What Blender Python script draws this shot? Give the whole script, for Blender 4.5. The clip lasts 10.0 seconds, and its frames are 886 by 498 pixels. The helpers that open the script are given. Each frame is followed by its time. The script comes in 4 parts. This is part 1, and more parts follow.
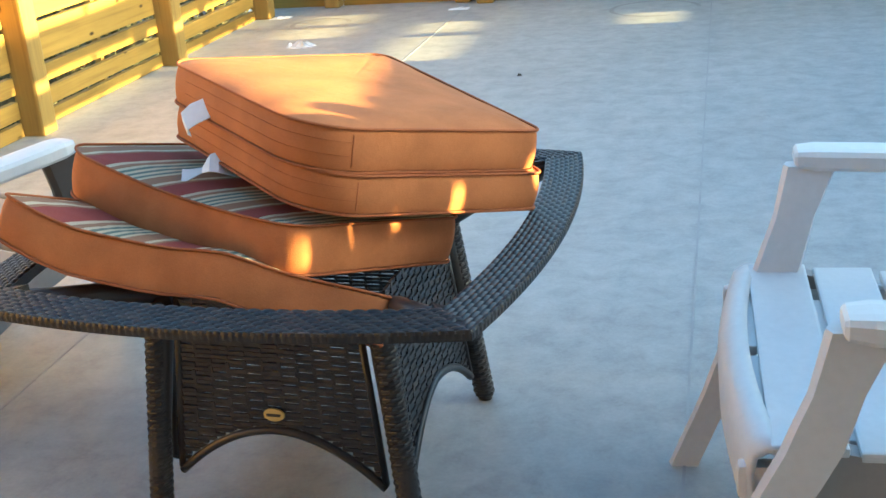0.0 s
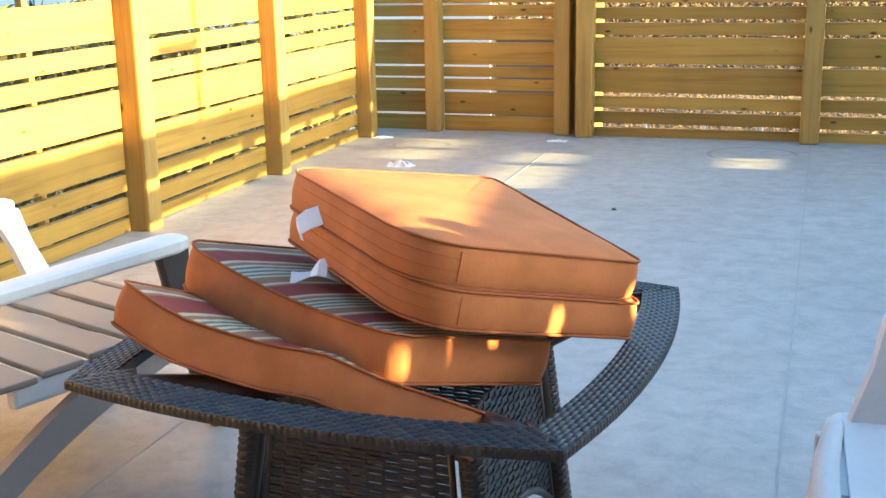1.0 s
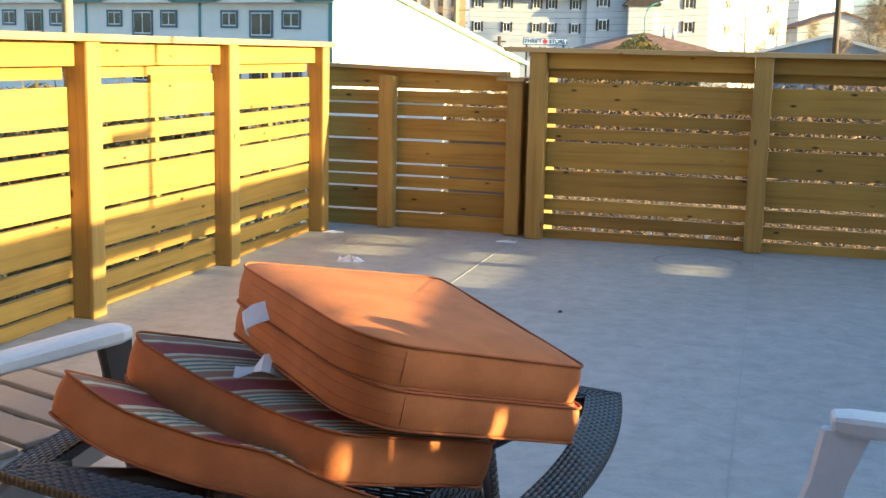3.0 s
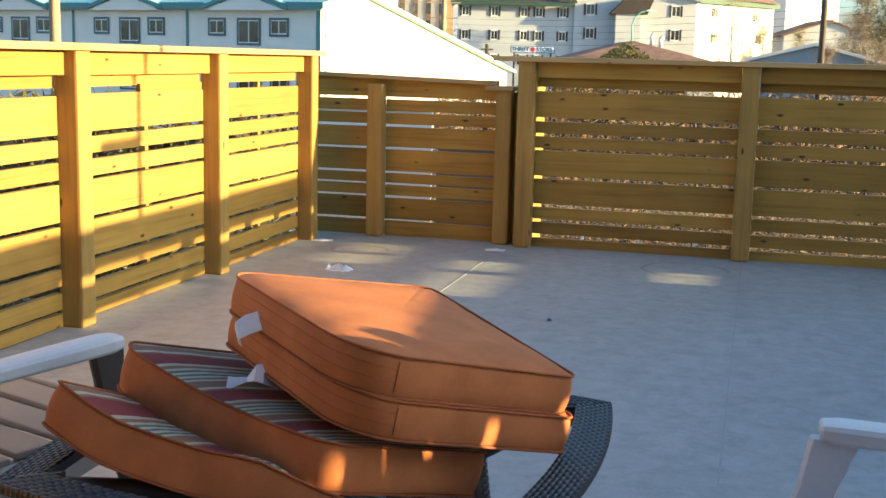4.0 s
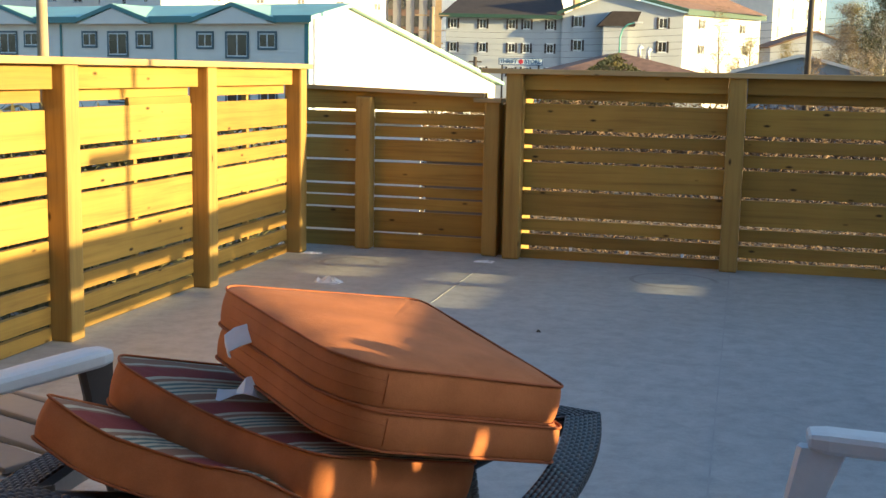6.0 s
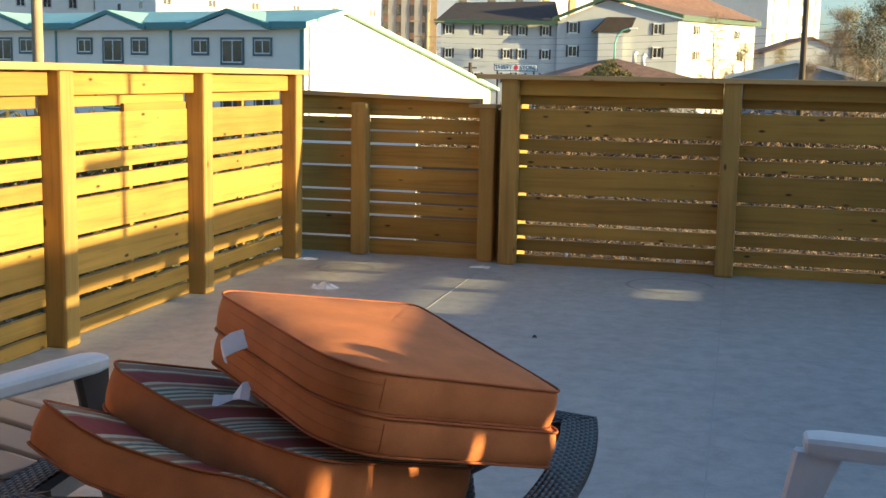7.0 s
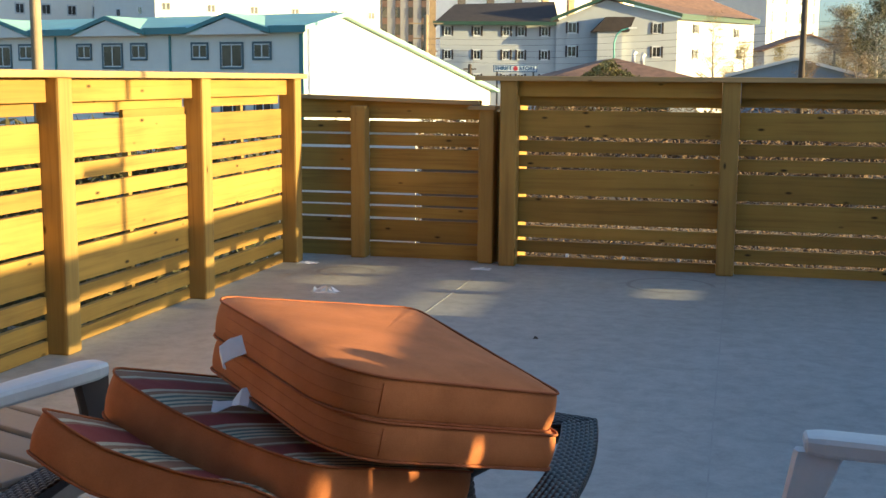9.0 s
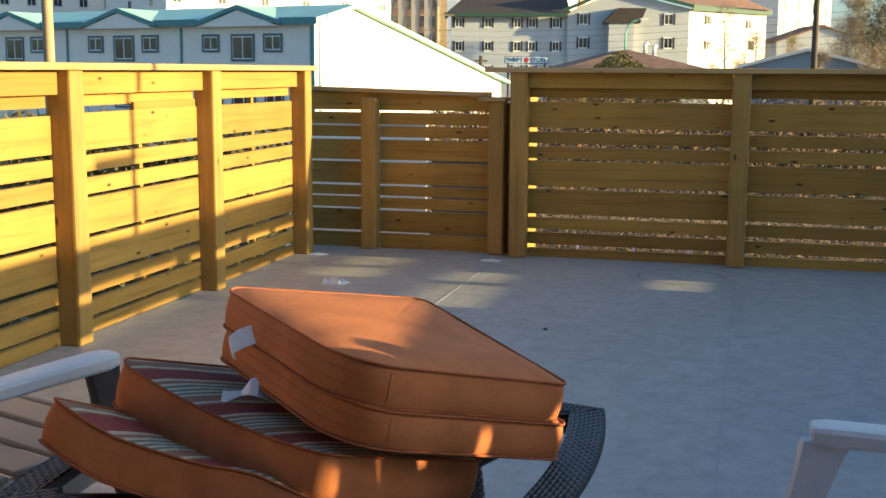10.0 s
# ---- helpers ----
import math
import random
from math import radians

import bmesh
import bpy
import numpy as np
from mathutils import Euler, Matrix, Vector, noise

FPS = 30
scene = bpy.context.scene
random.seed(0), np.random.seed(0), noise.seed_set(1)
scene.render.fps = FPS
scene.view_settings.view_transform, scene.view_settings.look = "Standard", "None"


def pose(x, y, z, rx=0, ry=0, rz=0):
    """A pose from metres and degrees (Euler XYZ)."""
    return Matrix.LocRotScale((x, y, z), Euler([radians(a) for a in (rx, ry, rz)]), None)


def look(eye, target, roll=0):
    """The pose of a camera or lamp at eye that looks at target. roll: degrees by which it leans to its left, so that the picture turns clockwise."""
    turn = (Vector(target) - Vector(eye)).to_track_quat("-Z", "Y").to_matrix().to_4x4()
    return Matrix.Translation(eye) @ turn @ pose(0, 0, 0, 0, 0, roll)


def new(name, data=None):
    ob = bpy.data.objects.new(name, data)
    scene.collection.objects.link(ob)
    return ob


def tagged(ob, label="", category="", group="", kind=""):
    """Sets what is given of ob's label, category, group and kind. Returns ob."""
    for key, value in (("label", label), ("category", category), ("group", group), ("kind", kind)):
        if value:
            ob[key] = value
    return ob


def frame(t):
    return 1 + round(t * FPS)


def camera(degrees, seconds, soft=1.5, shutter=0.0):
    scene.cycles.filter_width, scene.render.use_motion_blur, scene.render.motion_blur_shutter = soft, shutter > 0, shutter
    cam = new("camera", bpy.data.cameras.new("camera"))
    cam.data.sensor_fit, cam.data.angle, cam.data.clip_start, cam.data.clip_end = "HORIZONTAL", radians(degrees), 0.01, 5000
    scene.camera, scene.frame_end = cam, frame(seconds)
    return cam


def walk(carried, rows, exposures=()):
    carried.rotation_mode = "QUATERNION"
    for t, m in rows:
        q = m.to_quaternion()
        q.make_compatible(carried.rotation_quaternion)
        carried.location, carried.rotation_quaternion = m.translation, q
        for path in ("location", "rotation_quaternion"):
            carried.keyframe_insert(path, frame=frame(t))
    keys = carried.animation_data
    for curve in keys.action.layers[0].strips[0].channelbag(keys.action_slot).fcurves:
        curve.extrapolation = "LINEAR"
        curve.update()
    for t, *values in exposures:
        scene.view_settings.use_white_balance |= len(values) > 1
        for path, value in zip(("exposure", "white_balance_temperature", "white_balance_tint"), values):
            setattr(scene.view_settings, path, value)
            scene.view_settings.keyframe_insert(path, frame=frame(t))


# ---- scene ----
cam = camera(41.6, 10.0)
PATH = [
    (0, (-0.403, 0.123, 1.423), (-0.867, 1.935, 0.715), -4.8),
    (0.5, (-0.441, 0.098, 1.428), (-0.969, 1.914, 0.778), -2.5),
    (1, (-0.431, 0.053, 1.428), (-1.032, 1.895, 0.931), -1.1),
    (1.5, (-0.43, 0.047, 1.431), (-1.027, 1.897, 0.959), -0.7),
    (2, (-0.427, 0.047, 1.427), (-1.014, 1.919, 1.038), 0.4),
    (2.5, (-0.417, 0.058, 1.422), (-0.92, 1.961, 1.068), 1.3),
    (2.7, (-0.419, 0.053, 1.431), (-0.942, 1.953, 1.085), 1.4),
    (3.8, (-0.428, 0.009, 1.449), (-0.951, 1.912, 1.125), 1.1),
    (4, (-0.428, 0.02, 1.451), (-0.935, 1.927, 1.128), 1.4),
    (4.5, (-0.429, 0.018, 1.451), (-0.931, 1.929, 1.142), 1.2),
    (5, (-0.43, 0.019, 1.449), (-0.933, 1.929, 1.134), 1.3),
    (5.5, (-0.423, 0.013, 1.452), (-0.919, 1.926, 1.142), 1.2),
    (7, (-0.425, 0.009, 1.449), (-0.909, 1.928, 1.157), 1.1),
    (7.5, (-0.423, 0.015, 1.454), (-0.912, 1.932, 1.164), 0.6),
    (8, (-0.419, 0.018, 1.452), (-0.911, 1.934, 1.158), 0.5),
    (8.5, (-0.413, -0.001, 1.449), (-0.912, 1.913, 1.154), 0.4),
    (9, (-0.416, 0.013, 1.453), (-0.903, 1.931, 1.164), 0.4),
    (9.5, (-0.42, 0.016, 1.451), (-0.916, 1.931, 1.155), 0.1),
    (10, (-0.405, 0.0, 1.453), (-0.91, 1.912, 1.15), 0.3),
]
walk(cam, [(t, look(e, g, r)) for t, e, g, r in PATH], exposures=((0, 3.46, 5520, -10), (0.6, 3.52, 5480, -7), (1.3, 3.42, 5450, -2), (2.5, 2.82, 5300, 0), (4.2, 2.26, 5280, 0), (5.5, 2.03, 5280, 0), (10, 1.84, 5200, 0)))

# ---- world, sun, exposure ----
SUN_EL, SUN_AZ = 7.75, 2.5          # degrees above the horizon; degrees from +x towards +y
world = bpy.data.worlds.new("sky")
scene.world = world
world.use_nodes = True
wn = world.node_tree.nodes
sky = wn.new("ShaderNodeTexSky")
sky.sky_type = "NISHITA"
sky.sun_disc = False
sky.sun_elevation = radians(SUN_EL + 8)
sky.sun_rotation = radians(90 - SUN_AZ)
sky.dust_density, sky.ozone_density = 1.7, 1.5
world.node_tree.links.new(sky.outputs[0], wn["Background"].inputs[0])
wn["Background"].inputs[1].default_value = 0.062
lamp = bpy.data.lights.new("sun", "SUN")
lamp.energy, lamp.angle, lamp.color = 4.5, radians(0.45), (1.0, 0.655, 0.25)
sun = new("sun", lamp)
ce, se = math.cos(radians(SUN_EL)), math.sin(radians(SUN_EL))
sun_dir = Vector((ce * math.cos(radians(SUN_AZ)), ce * math.sin(radians(SUN_AZ)), se))
sun.matrix_world = look(sun_dir * 60, (0, 0, 0))


# ---- building kit ----
def box(bm, x0, x1, y0, y1, z0, z1, bevel=0.0, m=None):
    made = bmesh.ops.create_cube(bm, size=1.0)
    vs = made["verts"]
    t = Matrix.Translation(((x0 + x1) / 2, (y0 + y1) / 2, (z0 + z1) / 2)) @ Matrix.Diagonal((x1 - x0, y1 - y0, z1 - z0, 1))
    bmesh.ops.transform(bm, matrix=(m @ t) if m else t, verts=vs)
    if bevel:
        es = list({e for v in vs for e in v.link_edges})
        bmesh.ops.bevel(bm, geom=es, offset=bevel, segments=2, affect="EDGES", profile=0.6)


def tube(bm, points, radius, sides=10, closed=False, flat=1.0):
    """A tube along points; radius a number or one for each point."""
    pts = [Vector(p) for p in points]
    n = len(pts)
    rings = []
    up = Vector((0, 0, 1))
    for i, p in enumerate(pts):
        a, b = (pts[(i - 1) % n], pts[(i + 1) % n]) if closed else (pts[max(i - 1, 0)], pts[min(i + 1, n - 1)])
        d = (b - a).normalized()
        side = d.cross(up)
        side = side.normalized() if side.length > 1e-3 else Vector((1, 0, 0))
        top = side.cross(d).normalized()
        r = radius[i] if isinstance(radius, (list, tuple)) else radius
        rings.append([bm.verts.new(p + side * (r * math.cos(k * math.tau / sides)) + top * (r * flat * math.sin(k * math.tau / sides)))
                      for k in range(sides)])
    for i in range(n if closed else n - 1):
        a, b = rings[i], rings[(i + 1) % n]
        for k in range(sides):
            bm.faces.new((a[k], a[(k + 1) % sides], b[(k + 1) % sides], b[k]))
    if not closed:
        bm.faces.new(rings[0][::-1])
        bm.faces.new(rings[-1])


def mesh_of(name, bm, mat, smooth=False):
    bmesh.ops.recalc_face_normals(bm, faces=bm.faces)
    me = bpy.data.meshes.new(name)
    bm.to_mesh(me)
    bm.free()
    me.materials.append(mat)
    if smooth:
        for p in me.polygons:
            p.use_smooth = True
    return me


def part(name, bm, mat, parent=None, label="", smooth=False, m=None):
    ob = new(name, mesh_of(name, bm, mat, smooth))
    if parent:
        ob.parent = parent
    if m:
        ob.matrix_basis = m
    if label:
        ob["label"] = label
    return ob


def piece(name, me, parent, m):
    ob = new(name, me)
    ob.parent = parent
    ob.matrix_basis = m
    return ob


def thing(name, m=None, label="", category="", group="", kind=""):
    ob = new(name)
    ob.empty_display_size = 0.1
    if m:
        ob.matrix_basis = m
    return tagged(ob, label, category, group, kind)


# ---- materials ----
class Mat:
    def __init__(self, name, color, rough=0.7, metal=0.0, spec=0.5):
        self.m = bpy.data.materials.new(name)
        self.m.use_nodes = True
        self.t = self.m.node_tree
        self.b = self.t.nodes["Principled BSDF"]
        self.b.inputs["Base Color"].default_value = (*color, 1)
        self.b.inputs["Roughness"].default_value = rough
        self.b.inputs["Metallic"].default_value = metal
        self.b.inputs["Specular IOR Level"].default_value = spec

    def node(self, kind, **values):
        n = self.t.nodes.new("ShaderNode" + kind)
        for k, v in values.items():
            n.inputs[k.replace("_", " ")].default_value = v
        return n

    def link(self, a, b):
        self.t.links.new(a, b)

    def coords(self, scale=(1, 1, 1), shift=False, out="Object"):
        c = self.node("TexCoord")
        mp = self.node("Mapping")
        mp.inputs["Scale"].default_value = scale
        if shift:
            info = self.node("ObjectInfo")
            mul = self.node("VectorMath")
            mul.operation = "SCALE"
            comb = self.node("CombineXYZ")
            for i in range(3):
                self.link(info.outputs["Random"], comb.inputs[i])
            self.link(comb.outputs[0], mul.inputs[0])
            mul.inputs["Scale"].default_value = 37.0
            self.link(mul.outputs[0], mp.inputs["Location"])
        self.link(c.outputs[out], mp.inputs["Vector"])
        return mp.outputs[0]

    def noise(self, vec, scale, detail=4.0, rough=0.55, dist=0.0):
        n = self.node("TexNoise", Scale=scale, Detail=detail, Roughness=rough, Distortion=dist)
        self.link(vec, n.inputs["Vector"])
        return n.outputs["Fac"]

    def ramp(self, fac, stops):
        r = self.node("ValToRGB")
        el = r.color_ramp.elements
        while len(el) < len(stops):
            el.new(0.5)
        for e, (p, c) in zip(el, stops):
            e.position, e.color = p, (*c, 1)
        self.link(fac, r.inputs[0])
        return r.outputs[0]

    def mix(self, a, b, fac, mode="MIX"):
        n = self.node("Mix")
        n.data_type, n.blend_type = "RGBA", mode
        for s, i in ((fac, 0), (a, 6), (b, 7)):
            if isinstance(s, (int, float)):
                n.inputs[i].default_value = s
            elif isinstance(s, tuple):
                n.inputs[i].default_value = (*s, 1)
            else:
                self.link(s, n.inputs[i])
        return n.outputs[2]

    def bump(self, height, strength=0.3, dist=0.01):
        n = self.node("Bump", Strength=strength, Distance=dist)
        self.link(height, n.inputs["Height"])
        self.link(n.outputs[0], self.b.inputs["Normal"])

    def color(self, sock):
        self.link(sock, self.b.inputs["Base Color"])
        return self

    def rough(self, fac, lo, hi):
        r = self.node("MapRange")
        r.inputs["To Min"].default_value, r.inputs["To Max"].default_value = lo, hi
        self.link(fac, r.inputs["Value"])
        self.link(r.outputs[0], self.b.inputs["Roughness"])


def plain(name, color, rough=0.7, vary=0.12, scale=6.0, metal=0.0, bump=0.15, spec=0.5, fine=60.0):
    """A painted or moulded surface with stains at two scales."""
    a = Mat(name, color, rough, metal, spec)
    v = a.coords()
    big, small = a.noise(v, scale), a.noise(v, fine, 6)
    dark = tuple(c * (1 - vary * 1.6) for c in color)
    lite = tuple(min(1, c * (1 + vary)) for c in color)
    c1 = a.ramp(big, [(0.3, dark), (0.7, lite)])
    a.color(a.mix(c1, a.ramp(small, [(0.3, tuple(c * 0.85 for c in color)), (0.75, lite)]), 0.35))
    if bump:
        a.bump(small, bump, 0.002)
    a.rough(big, max(0, rough - 0.08), min(1, rough + 0.1))
    return a.m


def wood(name, base, dark, lite, vertical=False):
    """Pressure-treated softwood: long grain, knots, blotches, a tone of its own for each board."""
    a = Mat(name, base, 0.65, spec=0.2)
    s = (14, 14, 0.7) if vertical else (0.5, 14, 14)
    v = a.coords(s, shift=True)
    grain = a.noise(v, 2.2, 6, 0.6, 0.5)
    v2 = a.coords((1, 1, 1), shift=True)
    blot = a.noise(v2, 2.2, 3)
    vor = a.node("TexVoronoi", Scale=1.0)
    vk = a.coords((9, 9, 3.6) if vertical else (3.6, 9, 9), shift=True)
    a.link(vk, vor.inputs["Vector"])
    knot = a.ramp(vor.outputs["Distance"], [(0.05, (1, 1, 1)), (0.12, (0, 0, 0))])
    info = a.node("ObjectInfo")
    col = a.ramp(grain, [(0.22, dark), (0.48, base), (0.78, lite)])
    col = a.mix(col, a.ramp(blot, [(0.3, tuple(c * 0.72 for c in base)), (0.7, tuple(min(1, c * 1.15) for c in lite))]), 0.32)
    tone = a.ramp(info.outputs["Random"], [(0.0, (0.66, 0.64, 0.62)), (0.3, (1.05, 1.05, 1.0)), (0.55, (0.78, 0.75, 0.72)), (0.8, (1.0, 0.98, 0.96)), (1.0, (0.70, 0.66, 0.62))])
    col = a.mix(col, tone, 0.3 if vertical else 1.0, "MULTIPLY")
    col = a.mix(col, tuple(c * 0.35 for c in dark), knot)
    a.color(col)
    a.bump(grain, 0.12 if vertical else 0.3, 0.003)
    a.rough(blot, 0.55, 0.8)
    return a.m


WOOD_C = ((0.375, 0.222, 0.047), (0.17, 0.090, 0.026), (0.47, 0.285, 0.060))
M_BOARD = wood("treated_board", *WOOD_C)
M_POST = wood("treated_post", (0.34, 0.212, 0.056), (0.19, 0.108, 0.034), (0.43, 0.272, 0.070), vertical=True)
M_CAP = wood("treated_cap", (0.44, 0.30, 0.13), (0.32, 0.20, 0.08), (0.55, 0.40, 0.2))


def vinyl():
    """Grey sheet flooring with a mottled stone print and dirt."""
    a = Mat("vinyl_floor", (0.4, 0.4, 0.4), 0.55)
    v = a.coords()
    n1, n2, n3 = a.noise(v, 1.1, 5, 0.6, 0.4), a.noise(v, 8.0, 7, 0.72, 0.25), a.noise(v, 90.0, 4)
    c = a.ramp(n2, [(0.36, (0.215, 0.218, 0.21)), (0.5, (0.345, 0.350, 0.335)), (0.64, (0.455, 0.462, 0.44))])
    c = a.mix(c, a.ramp(n1, [(0.3, (0.275, 0.28, 0.267)), (0.7, (0.405, 0.411, 0.388))]), 0.42)
    c = a.mix(c, a.ramp(n3, [(0.3, (0.28, 0.28, 0.27)), (0.7, (0.42, 0.41, 0.40))]), 0.25)
    a.color(c)
    a.bump(n3, 0.15, 0.002)
    a.rough(n1, 0.42, 0.6)
    return a.m


M_FLOOR = vinyl()
M_FRAME_W = plain("white_plastic", (0.78, 0.78, 0.78), 0.5, 0.05)
M_SEAM = plain("vinyl_seam", (0.34, 0.34, 0.335), 0.6)


def fabric(name, base, warm):
    a = Mat(name, base, 0.75, spec=0.14)
    v = a.coords()
    n1, n2 = a.noise(v, 7.0, 4), a.noise(v, 420.0, 2)
    c = a.ramp(n1, [(0.3, tuple(x * 0.82 for x in base)), (0.72, warm)])
    c = a.mix(c, a.ramp(n2, [(0.35, tuple(x * 0.75 for x in base)), (0.65, warm)]), 0.22)
    a.color(c)
    w = a.noise(v, 16.0, 3)
    mixed = a.node("Math")
    mixed.operation = "MULTIPLY_ADD"
    a.link(w, mixed.inputs[0])
    mixed.inputs[1].default_value = 4.0
    a.link(n2, mixed.inputs[2])
    a.bump(mixed.outputs[0], 0.25, 0.003)
    return a.m


M_ORANGE = fabric("orange_canvas", (0.39, 0.142, 0.052), (0.51, 0.188, 0.070))
M_PIPING = fabric("rust_piping", (0.29, 0.092, 0.036), (0.39, 0.128, 0.048))


def striped():
    a = Mat("striped_canvas", (0.4, 0.2, 0.1), 0.9, spec=0.2)
    c = a.node("TexCoord")
    sep = a.node("SeparateXYZ")
    a.link(c.outputs["UV"], sep.inputs[0])
    fr = a.node("Math")
    fr.operation = "MULTIPLY_ADD"
    fr.inputs[1].default_value = 3.1
    fr.inputs[2].default_value = 0.85
    a.link(sep.outputs[0], fr.inputs[0])
    f2 = a.node("Math")
    f2.operation = "FRACT"
    a.link(fr.outputs[0], f2.inputs[0])
    red, cream, tan, teal = (0.28, 0.062, 0.050), (0.60, 0.49, 0.33), (0.32, 0.17, 0.10), (0.16, 0.19, 0.15)
    stops = [(0.0, tan), (0.05, cream), (0.10, tan), (0.14, red), (0.42, cream), (0.48, tan), (0.55, cream), (0.60, teal),
             (0.65, cream), (0.70, teal), (0.75, cream), (0.80, teal), (0.84, cream), (0.89, tan), (0.96, tan)]
    r = a.ramp(f2.outputs[0], stops)
    r.node.color_ramp.interpolation = "CONSTANT"
    v = a.coords()
    n2 = a.noise(v, 420.0, 2)
    a.color(a.mix(r, a.ramp(n2, [(0.3, (0.6, 0.6, 0.6)), (0.7, (1, 1, 1))]), 0.5, "MULTIPLY"))
    a.bump(n2, 0.25, 0.003)
    return a.m


M_STRIPE = striped()
M_CLEAR = Mat("clear_plastic", (0.9, 0.9, 0.9), 0.2)
M_CLEAR.b.inputs["Transmission Weight"].default_value = 0.3
M_CLEAR = M_CLEAR.m
M_TAG = plain("white_tape", (0.88, 0.88, 0.88), 0.8, 0.05)


def wicker():
    a = Mat("brown_wicker", (0.05, 0.035, 0.028), 0.36)
    v = a.coords()
    geo = a.node("NewGeometry")
    n = a.noise(v, 300, 3)
    c = a.ramp(geo.outputs["Random Per Island"], [(0.0, (0.012, 0.011, 0.011)), (0.6, (0.024, 0.021, 0.020)), (1.0, (0.042, 0.034, 0.029))])
    a.color(c)
    a.bump(n, 0.3, 0.001)
    return a.m


M_WICKER = wicker()
M_BADGE = plain("brass_badge", (0.55, 0.42, 0.16), 0.4, 0.1, metal=0.6)
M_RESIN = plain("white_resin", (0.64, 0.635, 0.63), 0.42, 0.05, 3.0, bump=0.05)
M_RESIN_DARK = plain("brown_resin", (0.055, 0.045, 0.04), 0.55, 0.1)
# darker copy of the white resin, with the seat's shade put into the colour
M_RESIN_SHADE = plain("shaded_resin", (0.27, 0.225, 0.185), 0.5, 0.06, 3.0, bump=0.05)
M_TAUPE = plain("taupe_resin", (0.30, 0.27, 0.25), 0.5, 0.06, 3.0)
M_SIDING_GREY = plain("grey_siding", (0.88, 0.83, 0.74), 0.8, 0.04, 1.0)
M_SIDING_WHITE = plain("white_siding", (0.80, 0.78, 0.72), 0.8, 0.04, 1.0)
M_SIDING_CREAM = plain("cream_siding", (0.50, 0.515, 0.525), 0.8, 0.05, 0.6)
M_TEAL = plain("teal_roof_metal", (0.38, 0.62, 0.54), 0.5, 0.1, 0.8)
M_TEAL_DARK = plain("dark_teal_fascia", (0.12, 0.26, 0.26), 0.55, 0.1, 0.8)
M_TRIM_SLATE = plain("slate_trim", (0.10, 0.14, 0.16), 0.6, 0.1, 2.0)
M_FRAME = plain("white_window_frame", (0.75, 0.75, 0.73), 0.5, 0.05)
M_SHINGLE = plain("brown_shingle", (0.22, 0.125, 0.088), 0.9, 0.25, 1.5, fine=12.0)
M_SHINGLE_DK = plain("dark_shingle", (0.055, 0.042, 0.038), 0.9, 0.25, 1.5, fine=12.0)
M_CONCRETE = plain("pale_concrete", (0.5, 0.5, 0.49), 0.9, 0.1, 0.4)
M_DARK_BROWN = plain("plain_dark_brown", (0.16, 0.12, 0.09), 0.8, 0.08, 1.0)
M_ASPHALT = plain("dark_asphalt", (0.05, 0.05, 0.05), 0.9, 0.2, 0.6)
M_TOWER = plain("tower_panel", (0.34, 0.33, 0.33), 0.8, 0.08, 0.3)
M_TOWER_BROWN = plain("brown_brick_panel", (0.16, 0.10, 0.078), 0.85, 0.15, 0.6)
M_BLUE_HOUSE = plain("blue_siding", (0.25, 0.32, 0.40), 0.8, 0.06, 1.0)
M_POLE = plain("weathered_pole", (0.36, 0.26, 0.15), 0.85, 0.2, 2.0)
M_POLE_DK = plain("dark_pole", (0.10, 0.075, 0.055), 0.85, 0.2, 2.0)
M_WIRE = plain("black_cable", (0.03, 0.03, 0.03), 0.6)
M_LAMP_GREEN = plain("green_lamp_post", (0.10, 0.34, 0.28), 0.5, 0.1)
M_TRIM_GREEN = plain("green_eave", (0.03, 0.075, 0.052), 0.6, 0.1, 1.0)
M_SIGN = plain("sign_white", (0.75, 0.78, 0.8), 0.5, 0.03)
M_SIGN_BLUE = plain("sign_blue", (0.03, 0.09, 0.20), 0.5, 0.05)
M_SIGN_RED = plain("sign_red", (0.45, 0.03, 0.05), 0.5, 0.05)


def glass():
    a = Mat("window_glass", (0.02, 0.025, 0.03), 0.08, spec=0.8)
    v = a.coords()
    a.color(a.ramp(a.noise(v, 0.8, 2), [(0.35, (0.012, 0.014, 0.016)), (0.65, (0.07, 0.06, 0.05))]))
    return a.m


M_GLASS = glass()


def dry_ground():
    a = Mat("dry_grass_ground", (0.2, 0.15, 0.08), 0.95)
    v = a.coords()
    n1, n2 = a.noise(v, 0.12, 4), a.noise(v, 3.5, 8, 0.75)
    c = a.ramp(n2, [(0.35, (0.08, 0.05, 0.03)), (0.5, (0.21, 0.14, 0.07)), (0.66, (0.38, 0.28, 0.15))])
    c = a.mix(c, a.ramp(n1, [(0.4, (0.16, 0.13, 0.09)), (0.6, (0.24, 0.2, 0.15))]), 0.35)
    a.color(c)
    a.bump(n2, 0.6, 0.05)
    return a.m


M_GROUND = dry_ground()


def leafy(name, lo, hi):
    a = Mat(name, lo, 0.9)
    geo = a.node("NewGeometry")
    a.color(a.ramp(geo.outputs["Random Per Island"], [(0.0, lo), (1.0, hi)]))
    return a.m


